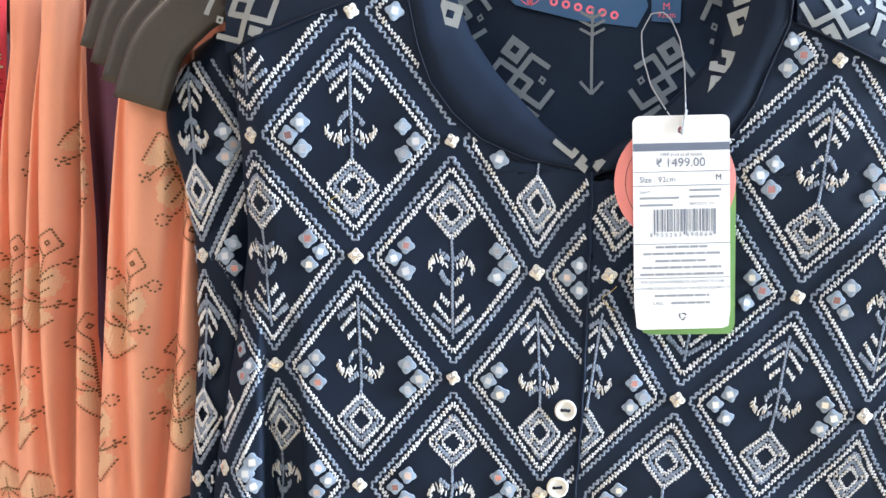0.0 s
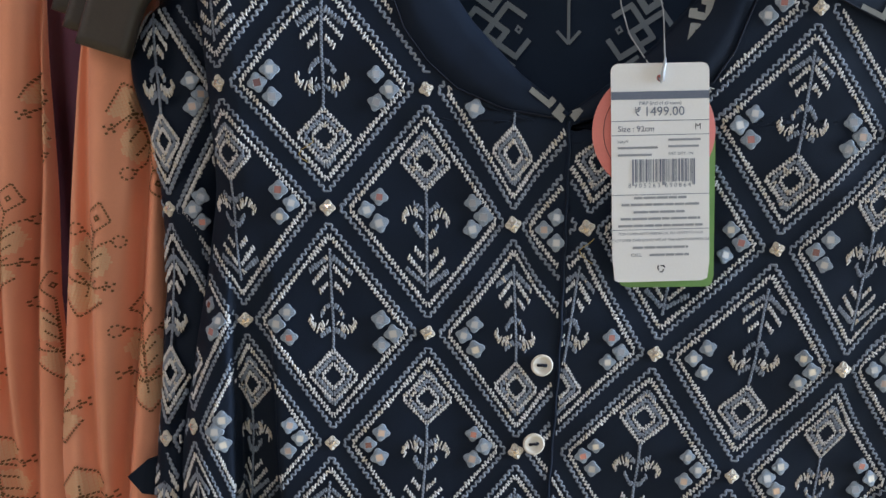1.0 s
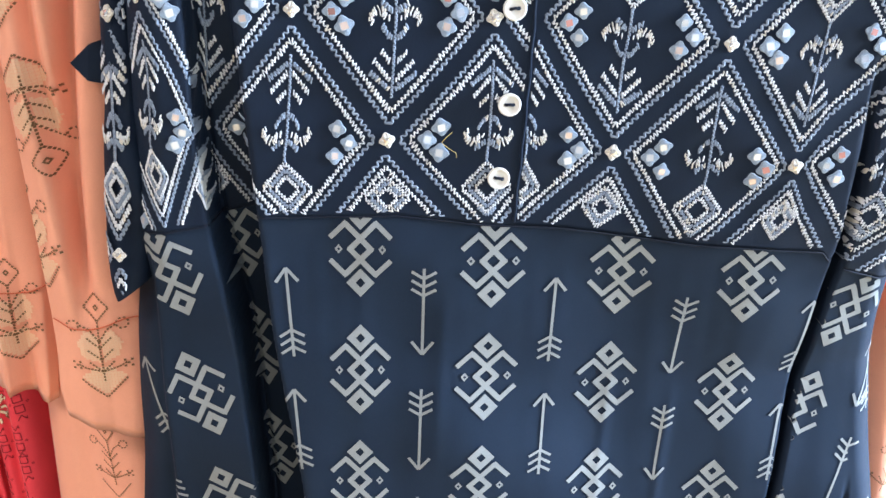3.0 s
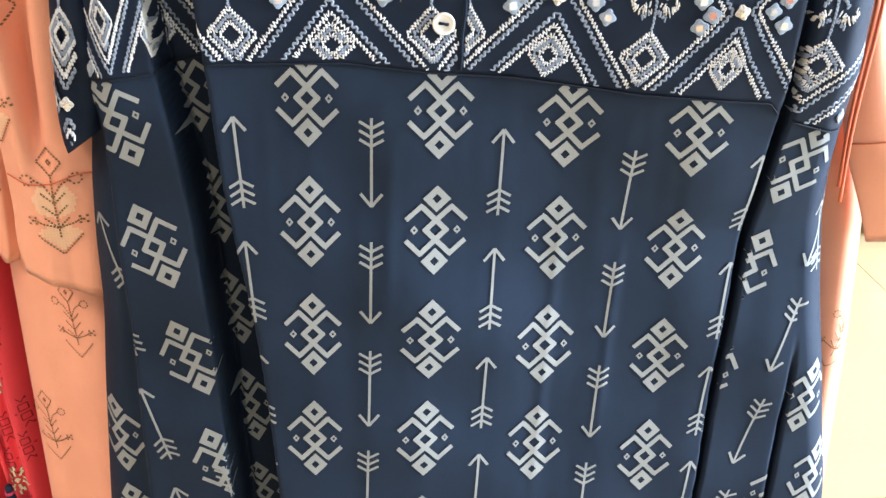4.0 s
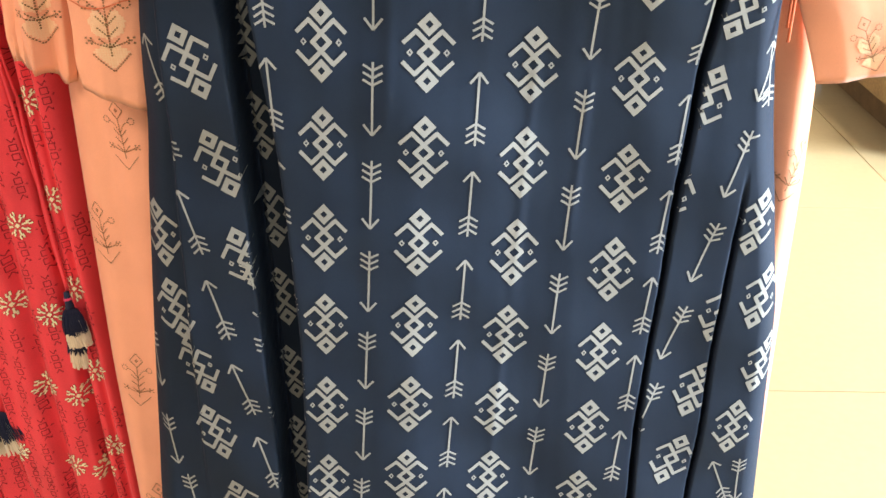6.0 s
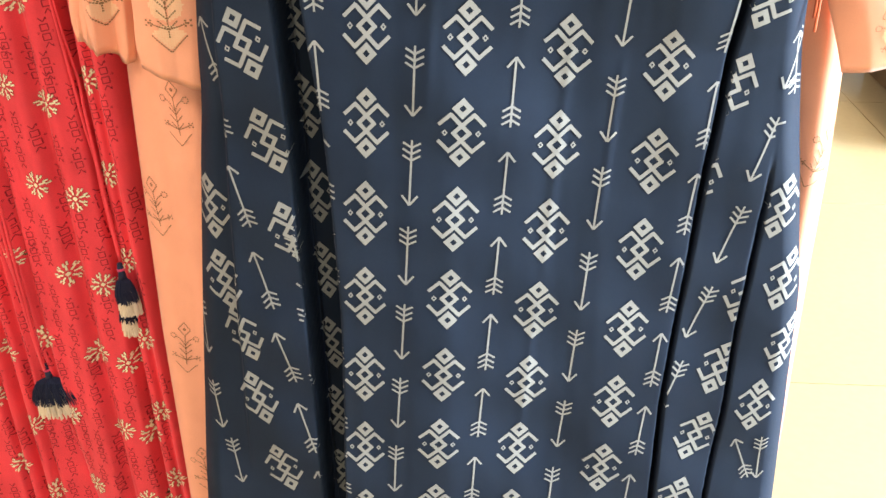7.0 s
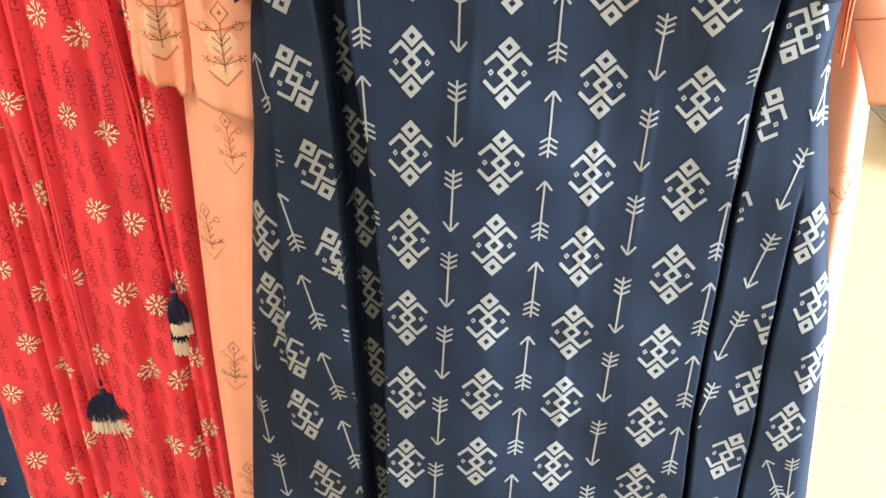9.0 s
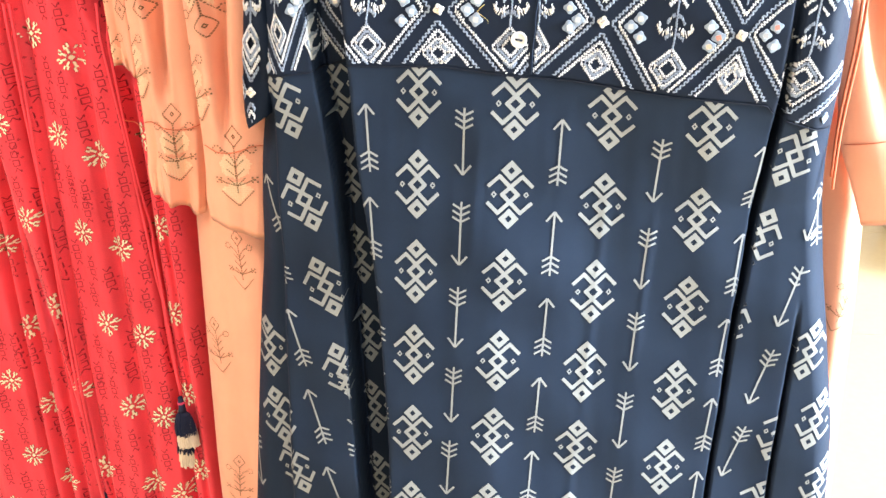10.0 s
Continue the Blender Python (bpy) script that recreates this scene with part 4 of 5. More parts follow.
def card(name, w, h, hole_z, mat, round_off=0.004, thick=0.0006):
    """A flat card with rounded corners and a punched hole."""
    n = 200
    outer, inner = [], []
    for k in range(n):
        a = 2 * math.pi * k / n + 0.01
        dx, dz = math.cos(a), math.sin(a)
        # ray from the hole to the rounded outline
        lo, hi = 0.0, 0.3
        for _ in range(30):
            m = (lo + hi) / 2
            x, z = abs(dx * m), dz * m + hole_z
            ex, ez = max(x - (w / 2 - round_off), 0), max(abs(z) - (h / 2 - round_off), 0)
            inside = x <= w / 2 and abs(z) <= h / 2 and math.hypot(ex, ez) <= round_off
            lo, hi = (m, hi) if inside else (lo, m)
        outer.append((dx * lo, dz * lo + hole_z))
        inner.append((dx * 0.0018, dz * 0.0018 + hole_z))
    for cx, cz in ((w / 2, h / 2), (-w / 2, h / 2), (w / 2, -h / 2), (-w / 2, -h / 2)):
        k = min(range(n), key=lambda i: math.hypot(outer[i][0] - cx, outer[i][1] - cz))
        s = round_off * 0.29
        outer[k] = (cx - math.copysign(s, cx), cz - math.copysign(s, cz))
    V = [(x, 0, z) for x, z in outer] + [(x, 0, z) for x, z in inner] + [(x, thick, z) for x, z in outer] + [(x, thick, z) for x, z in inner]
    F = []
    for k in range(n):
        j = (k + 1) % n
        F += [(k, n + k, n + j, j), (2 * n + k, 2 * n + j, 3 * n + j, 3 * n + k), (k, j, 2 * n + j, 2 * n + k), (n + k, 3 * n + k, 3 * n + j, n + j)]
    return mesh_of(name, V, F, mat)


def bar(w, h):
    return mesh_of("bar", [(-w / 2, 0, -h / 2), (w / 2, 0, -h / 2), (w / 2, 0, h / 2), (-w / 2, 0, h / 2)], [(0, 1, 2, 3)], INK)


def price_tag():
    tag = thing("price_tag", (0.1262, 0.5255, 1.2271), "white price tag over green and coral cards on a nylon loop", "tag")
    tag.rotation_euler = (0, radians(-1.4), 0)
    white = part("white_card", card("white_card", 0.0510, 0.1130, 0.0488, CARD), tag, "white printed price card")

    def zx(v):
        return (v - 325) * 0.000114

    def zz(v):
        return 0.0565 - (v - 85) * 0.000113

    def put(name, me, x, y, mat=None):
        ob = part(name, me, white)
        ob.location = (zx(x), -0.00025, zz(y))
        if mat:
            me.materials.clear()
            me.materials.append(mat)
        return ob

    put("band", bar(0.0508, 0.0040), 325, 230, GREYINK)
    for y in (345, 410, 682, 843):
        put("rule", bar(0.0508, 0.0003), 325, y, GREYINK)
    put("text", text_mesh("MRP (incl of all taxes)", 0.0025, GREYINK, "CENTER"), 325, 266)
    put("text", text_mesh("\u20b9", 0.0062, GREYINK, "CENTER"), 222, 306)
    put("text", text_mesh("1499.00", 0.0066, GREYINK, "CENTER"), 343, 305)
    put("text", text_mesh("Size : 92cm", 0.0042, GREYINK), 130, 382)
    put("text", text_mesh("M", 0.0044, INK, "CENTER"), 496, 376)
    put("text", text_mesh("NAVY", 0.0021, GREYINK), 130, 440)
    put("text", text_mesh("NET QTY: 1N", 0.0022, GREYINK), 360, 497)
    for x0, x1, y in ((130, 312, 467), (130, 284, 500), (360, 508, 433), (360, 500, 463)):
        put("bar", bar((x1 - x0) * 0.000114, 0.0011), (x0 + x1) / 2, y, BARINK)
    rng = random.Random(11)
    x = 195.0
    while x < 478:
        w = rng.choice((2.4, 2.4, 4.6, 6.5))
        long = 640 if x < 205 or 330 < x < 342 or x > 466 else 625
        put("bar", bar(w * 0.000114, (long - 520) * 0.000113), x + w / 2, (520 + long) / 2, GREYINK)
        x += w + rng.choice((2.6, 2.6, 4.4, 6.6))
    for words, cx in (("8", 183), ("905263", 264), ("690864", 404)):
        put("text", text_mesh(" ".join(words), 0.0031, GREYINK, "CENTER"), cx, 641)
    for w, y in ((245, 697), (360, 728), (250, 762), (370, 793), (392, 825), (258, 926), (185, 961)):
        k = 325 - w / 2 + (40 if y == 961 else 0)
        end = k + w
        while k < end - 12:
            step = rng.uniform(35, 80)
            step = min(step, end - k)
            put("bar", bar((step - 4) * 0.000114, 0.0012), k + (step - 4) / 2, y, BARINK)
            k += step
    put("text", text_mesh("CALL", 0.0024, GREYINK), 186, 961)
    put("text", text_mesh("FOR COMPLAINTS/FEEDBACK, PLS WRITE TO OUR", 0.00195, GREYINK, "CENTER"), 325, 862)
    put("text", text_mesh("CUSTOMER CARE EXECUTIVE AT THE ABOVE ADDRESS OR", 0.00192, GREYINK, "CENTER"), 325, 892)
    for k in range(3):
        a = math.pi / 2 + k * 2 * math.pi / 3
        c, s = math.cos(a), math.sin(a)
        loc = [(-0.0012, 0.0014), (0.0006, 0.0022), (0.0018, 0.0014), (0.0012, 0.0010), (0.0004, 0.0015), (-0.0008, 0.0009)]
        put("recycling_mark", mesh_of("recycling_mark", [(x * c - z * s, 0, x * s + z * c) for x, z in loc], [tuple(range(6))], INK), 325, 1024)
    green = part("green_card", card("green_card", 0.0500, 0.0800, 0.0330, GREEN), tag, "plain green card behind the white one")
    green.location = (0.0042, 0.0034, -0.0200)
    green.rotation_euler = (0, radians(0.8), 0)
    # round coral card
    n = 72
    V = [(0.0322 * math.cos(2 * math.pi * k / n), y, 0.0322 * math.sin(2 * math.pi * k / n)) for y in (0, 0.0006) for k in range(n)]
    F = [tuple(range(n)), tuple(range(n, 2 * n))[::-1]] + [(k, n + k, n + (k + 1) % n, (k + 1) % n) for k in range(n)]
    coral = part("coral_card", mesh_of("coral_card", V, F, CORAL), tag, "round coral pink card")
    coral.location = (-0.0028, 0.0022, 0.0216)
    V = [(r * math.cos(2 * math.pi * k / n), -0.0002, r * math.sin(2 * math.pi * k / n)) for r in (0.0262, 0.0265) for k in range(n)]
    part("ring_line", mesh_of("ring_line", V, [(k, n + k, n + (k + 1) % n, (k + 1) % n) for k in range(n)], INK), coral)
    # nylon loop
    loop = [(0.0, -0.0012, 0.0462), (0.0014, -0.0014, 0.0495), (0.0035, 0.004, 0.0585), (0.0075, 0.022, 0.085), (0.0085, 0.037, 0.101), (0.006, 0.046, 0.113), (0.002, 0.0475, 0.1175), (-0.005, 0.0475, 0.1170),
            (-0.0115, 0.044, 0.106), (-0.0130, 0.034, 0.092), (-0.0105, 0.024, 0.074), (-0.005, 0.012, 0.0600), (-0.001, 0.004, 0.0510), (0.0, 0.0012, 0.0480)]
    P = np.array(loop)
    t = np.linspace(0, len(P) - 1, 60)
    part("nylon_loop", tube("nylon_loop", np.stack([np.interp(t, range(len(P)), P[:, i]) for i in range(3)], -1).tolist(), 0.0004, NYLON), tag, "clear nylon tag loop")
    part("clasp", tube("clasp", [(0.0005, -0.0016, 0.0470), (0.0009, -0.0018, 0.0505), (0.0022, -0.0005, 0.0560), (0.0030, 0.001, 0.0590)], lambda s: 0.0011 - 0.0004 * s, NYLON, 8), tag)


price_tag()


def woven_labels():
    def quad(name, pts, y, mat, parent, thick=0.0006):
        V = [(x, y, z) for x, z in pts] + [(x, y + thick, z) for x, z in pts]
        n = len(pts)
        F = [tuple(range(n)), tuple(range(n, 2 * n))[::-1]] + [(k, n + k, n + (k + 1) % n, (k + 1) % n) for k in range(n)]
        return part(name, mesh_of(name, V, F, mat), parent)

    lab = quad("woven_label", ((0.0365, 1.3542), (0.0408, 1.3489), (0.0768, 1.3402), (0.1104, 1.3364), (0.1166, 1.3479), (0.1142, 1.3594), (0.0432, 1.3671)), 0.5735, LABEL, BACK)
    tagged(lab, "blue woven label with pink stitched mark")
    for k in range(6):
        x, z = 0.0629 + 0.0069 * k, 1.3506 - 0.0015 * k
        n = 14
        V = [(x + r * 0.0024 * math.cos(6.283 * i / n), 0.5731, z + r * 0.0024 * math.sin(6.283 * i / n)) for r in (0.45, 1.0) for i in range(n)]
        part("stitched_mark", mesh_of("stitched_mark", V, [(i, n + i, n + (i + 1) % n, (i + 1) % n) for i in range(n)], PINK_L), lab)
    for a in (-0.9, 0.0, 0.9):
        n = 16
        c, s = math.cos(a), math.sin(a)
        V = []
        for r in (0.72, 1.0):
            for i in range(n):
                u, w = r * 0.0018 * math.cos(6.283 * i / n), r * 0.0042 * math.sin(6.283 * i / n) + 0.0034
                V.append((0.0494 + u * c + w * s, 0.5731, 1.3494 - u * s + w * c))
        part("stitched_mark", mesh_of("stitched_mark", V, [(i, n + i, n + (i + 1) % n, (i + 1) % n) for i in range(n)], PINK_L), lab)
    tab = quad("size_tab", ((0.1186, 1.3398), (0.1349, 1.3388), (0.1354, 1.3518), (0.1186, 1.3527)), 0.5735, LABEL, BACK)
    tagged(tab, "blue woven size tab")
    for words, z, s in (("M", 1.3479, 0.0056), ("92cm", 1.3431, 0.0048)):
        t = part("text", text_mesh(words, s, PINK_L, "CENTER"), tab)
        t.location = (0.1269, 0.5730, z)


woven_labels()


# ---- hangers and rails ----
def hanger(where, label):
    """A wide moulded hanger with drooping shoulder ends; where: middle of the bar."""
    h = thing("hanger", where, label, "hanger", "hangers on the rail")
    for m in (-1, 1):
        path = np.array([(0.0, 0.055), (0.06, 0.040), (0.13, 0.016), (0.19, -0.004), (0.232, -0.022), (0.256, -0.045), (0.266, -0.078)])
        t = np.linspace(0, 6, 40)
        px, pz = np.interp(t, range(7), path[:, 0]), np.interp(t, range(7), path[:, 1])
        for _ in range(3):
            px[1:-1], pz[1:-1] = (px[:-2] + 2 * px[1:-1] + px[2:]) / 4, (pz[:-2] + 2 * pz[1:-1] + pz[2:]) / 4
        V, F = [], []
        n = 20
        for i in range(40):
            j0, j1 = max(i - 1, 0), min(i + 1, 39)
            d = np.array([px[j1] - px[j0], pz[j1] - pz[j0]])
            d /= np.hypot(*d)
            f = i / 39
            hw, hd = 0.007 + 0.0075 * min(1, f * 1.6), 0.005 + 0.003 * f
            for k in range(n):
                a = 2 * math.pi * k / n
                c, s = math.cos(a), math.sin(a)
                u = math.copysign(abs(c) ** 0.45, c) * hw
                v = math.copysign(abs(s) ** 0.45, s) * hd
                # a shallow hollow along the arm's face
                v += 0.002 * math.exp(-(u / 0.006) ** 2) * (1 if v < 0 else 0)
                V.append((m * (px[i] - d[1] * u), v, pz[i] + d[0] * u))
            if i:
                F += [((i - 1) * n + k, (i - 1) * n + (k + 1) % n, i * n + (k + 1) % n, i * n + k) for k in range(n)]
        F += [tuple(range(n)), tuple(range(39 * n, 40 * n))]
        part("arm", mesh_of("arm", V, F, HANGER, smooth=True), h)
    hook = [(0, 0, 0.055), (0, 0, 0.10)] + [(0.018 * math.sin(a) , 0, 0.118 + 0.018 * -math.cos(a)) for a in np.linspace(0.2, 4.2, 18)]
    part("hook", tube("hook", hook, 0.0017, STEEL, 8), h, "chrome wire hook")
    return h


def rails():
    for x, y0, y1, label in ((0.085, 0.40, 1.60, "chrome garment rail carrying navy and peach kurtas"), (-0.62, 0.45, 1.60, "chrome garment rail carrying crimson kurtas")):
        r = thing("garment_rail", (x, y1, 0), label, "clothes rail", "garment rails")
        part("rail", tube("rail", [(0, y0 - y1, 1.537), (0, 0, 1.537)], 0.0125, STEEL, 16), r)
        for y in (0.0, -0.75 + 0.45):
            part("upright", tube("upright", [(0, y, 0.0), (0, y, 1.53)], 0.014, STEEL, 14), r)
        part("foot", box("foot", (-0.2, -0.75, 0.0), (0.2, 0.06, 0.012), STEEL, 0.002), r)


rails()
for _x, _y, _z, _l in ((0.0965, 0.561, 1.370, "grey-brown plastic hanger inside the navy kurta"), (0.092, 0.630, 1.347, "grey-brown plastic hanger with drooping end"),
                       (0.0840, 0.579, 1.381, "grey-brown plastic hanger with drooping end"), (0.0720, 0.596, 1.393, "grey-brown plastic hanger with drooping end"),
                       (0.0600, 0.613, 1.405, "grey-brown plastic hanger with drooping end")):
    hanger((_x, _y, _z), _l)


# ---- peach kurtas ----
def dotted(a, b, w=0.0009, on=0.0011, gap=0.0017):
    a, b = np.array(a, float), np.array(b, float)
    d = np.hypot(*(b - a))
    n = max(1, round(d / gap))
    u = (b - a) / d
    out = []
    for i in range(n):
        c = a + (b - a) * (i + 0.5) / n
        out += line_cells(c - u * on / 2, c + u * on / 2, w)
    return out


def fill_cells(poly, step=0.0015):
    """Small squares that fill a polygon, as the cream hatching does."""
    P = np.array(poly)
    out = []
    for x in np.arange(P[:, 0].min(), P[:, 0].max(), step):
        for z in np.arange(P[:, 1].min(), P[:, 1].max(), step):
            inside, c = False, (x + step / 2, z + step / 2)
            for (x0, z0), (x1, z1) in zip(P, np.roll(P, -1, 0)):
                if (z0 > c[1]) != (z1 > c[1]) and c[0] < (x1 - x0) * (c[1] - z0) / (z1 - z0) + x0:
                    inside = not inside
            if inside:
                g = step * 0.93
                out.append([(x, z), (x + g, z), (x + g, z + g), (x, z + g)])
    return out


def peach_figure():
    br, cr = [], []
    d = [(0, 0.0285), (0.0062, 0.021), (0, 0.0140), (-0.0062, 0.021)]
    for a, b in zip(d, d[1:] + d[:1]):
        br += dotted(a, b)
    br += ring_cells((0, 0.021), 0.0016, 0.0018, 0.6)
    br += dotted((0, 0.014), (0, -0.0185))
    for m in (-1, 1):
        ring = [(m * 0.0115 + 0.0029 * math.cos(a), 0.0125 + 0.0029 * math.sin(a)) for a in np.linspace(0, 6.283, 9)]
        for a, b in zip(ring, ring[1:]):
            br += dotted(a, b)
        br += dotted((m * 0.0088, 0.0125), (m * 0.004, 0.0095)) + dotted((m * 0.004, 0.0095), (0, 0.003))
        for z in (0.004, -0.0025, -0.009):
            br += dotted((0, z - 0.004), (m * 0.0060, z + 0.0018))
        br += dotted((0, -0.013), (m * 0.0075, -0.0105)) + dotted((m * 0.0075, -0.0105), (m * 0.0115, -0.0085))
        for i in range(3):
            for j in range(3):
                if (i + j) % 2 == 0:
                    br += line_cells((m * (0.0105 + 0.0016 * i) - 0.0006, -0.0105 + 0.0016 * j), (m * (0.0105 + 0.0016 * i) + 0.0006, -0.0105 + 0.0016 * j), 0.0011)
        br += dotted((m * 0.0110, -0.0165), (0, -0.0275))
        cr += fill_cells([(m * 0.001, 0.0065), (m * 0.0065, 0.0095), (m * 0.0105, 0.0030), (m * 0.0085, -0.0045), (m * 0.001, -0.0080)], 0.0011)
    cr += fill_cells([(-0.0105, -0.0155), (-0.004, -0.0110), (0.004, -0.0110), (0.0105, -0.0155), (0, -0.0268)])
    return [(cr, CREAM_P), (br, BROWN_P)]


PEACH_FIGURE = peach_figure()


def tube_sleeve(name, left, right, z0, z1, yc, depth, mat, parent, label, seed=0, hem=0.0, wave=0.003):
    """A limp flattened sleeve with an open, slanting, wavy hem. Returns it and its front surface."""
    z = np.linspace(z0, z1, 90)
    a = np.linspace(0, 2 * math.pi, 96, endpoint=False)

    def near(z):
        return np.clip((z0 + 0.13 - z) / 0.13, 0, 1)

    def deep(z):
        return depth * np.clip(0.30 + 0.70 * (z - z0) / 0.22, 0.30, 1)

    def wob(c, z):
        creases = 0.9 * np.exp(-((c + 0.7 + 1.9 * (z - z1 + 0.10) + 0.15 * np.sin(seed)) / 0.17) ** 2) + np.exp(-((c - 0.6 - 2.5 * (z - z1 + 0.16)) / 0.16) ** 2)
        return ((0.0030 * np.sin(c * 3.4 + 5 * z + seed) + 0.0014 * np.sin(c * 6.5 - 7 * z + 2 * seed)) * np.clip((z - z0) / 0.12, 0.15, 1) + 0.0007 * np.sin(z * 60 + c * 2 + seed)
                + 0.020 * np.clip((z - z0 - 0.06) / 0.12, 0, 1) * creases + wave * near(z) * (2 / math.pi) * np.arcsin(np.sin(c * 6.5 + seed + 6 * z)))

    def front(x, z):
        x, z = np.asarray(x, float), np.asarray(z, float)
        L, R = left(z), right(z)
        c = np.clip((x - (L + R) / 2) / ((R - L) / 2), -0.985, 0.985)
        return yc - deep(z) * np.sqrt(1 - c * c) + wob(c, z) * np.sqrt(1 - c * c)

    A, Z = np.meshgrid(a, z)
    L, R = left(Z), right(Z)
    C = np.cos(A)
    X = (L + R) / 2 + (R - L) / 2 * C
    S = np.sin(A)
    Y = np.where(S < 0, yc + deep(Z) * S + wob(C, Z) * -S, yc + deep(Z) * 0.5 * S + wave * near(Z) * np.sin(C * 4.1 + seed) * S)
    slope = np.clip((z0 + 0.09 - Z) / 0.09, 0, 1)
    Zt = Z + slope * (hem * C + 0.22 * wave * np.sin(C * 7 + seed))
    # hem turned inwards
    X = np.vstack([X[:1] * 0.985 + 0.015 * X[:1].mean(), X]); Y = np.vstack([Y[:1] * 0.8 + yc * 0.2, Y]); Zt = np.vstack([Zt[:1] + 0.02, Zt])
    ob = part(name, grid_mesh(name, X, Y, Zt, mat, closed=True), parent, label)
    ob.location = -parent.location
    return ob, front


def keep_in(left, right, z0, m=0.001):
    return lambda x, z: (x > left(z) + m) & (x < right(z) - m) & (z > z0 + 0.002)


def hanging_body(name, left, right, z0, z1, y0, pleats, amp, mat, parent, label, lean=0.04, seed=0, nx=200, folds=()):
    """A hanging front with pleats that turns round at both sides to a back."""
    def front(x, z):
        x, z = np.asarray(x, float), np.asarray(z, float)
        u = x + lean * (z - 0.7)
        y = y0 + amp * np.sin(u * pleats + seed) * (0.75 + 0.25 * np.sin(5 * z + u * 9)) + 0.3 * amp * np.sin(u * pleats * 1.93 + 1.3 + 2 * z) + 0.05 * amp * np.sin(u * pleats * 5.1 + seed + 3 * z)
        for c, deep, wide in folds:
            y = y + deep * np.exp(-((u - c) / wide) ** 2)
        d = np.minimum(x - left(z), right(z) - x)
        return y + 0.025 * np.clip(1 - d / 0.025, 0, 1) ** 2

    U, Z = np.meshgrid(np.linspace(0, 1, nx), np.linspace(z0, z1, 90))
    X = left(Z) + (right(Z) - left(Z)) * U
    Y = front(X, Z)
    back = slice(None, None, -6)
    X2, Y2, Z2 = X[:, back], np.maximum(Y[:, back] * 0, y0 + 0.030) + 0 * Y[:, back], Z[:, back]
    X, Y, Z = np.hstack([X, X2]), np.hstack([Y, Y2]), np.hstack([Z, Z2])
    ob = part(name, grid_mesh(name, X, Y, Z, mat, closed=True), parent, label)
    ob.location = -parent.location
    return ob, front


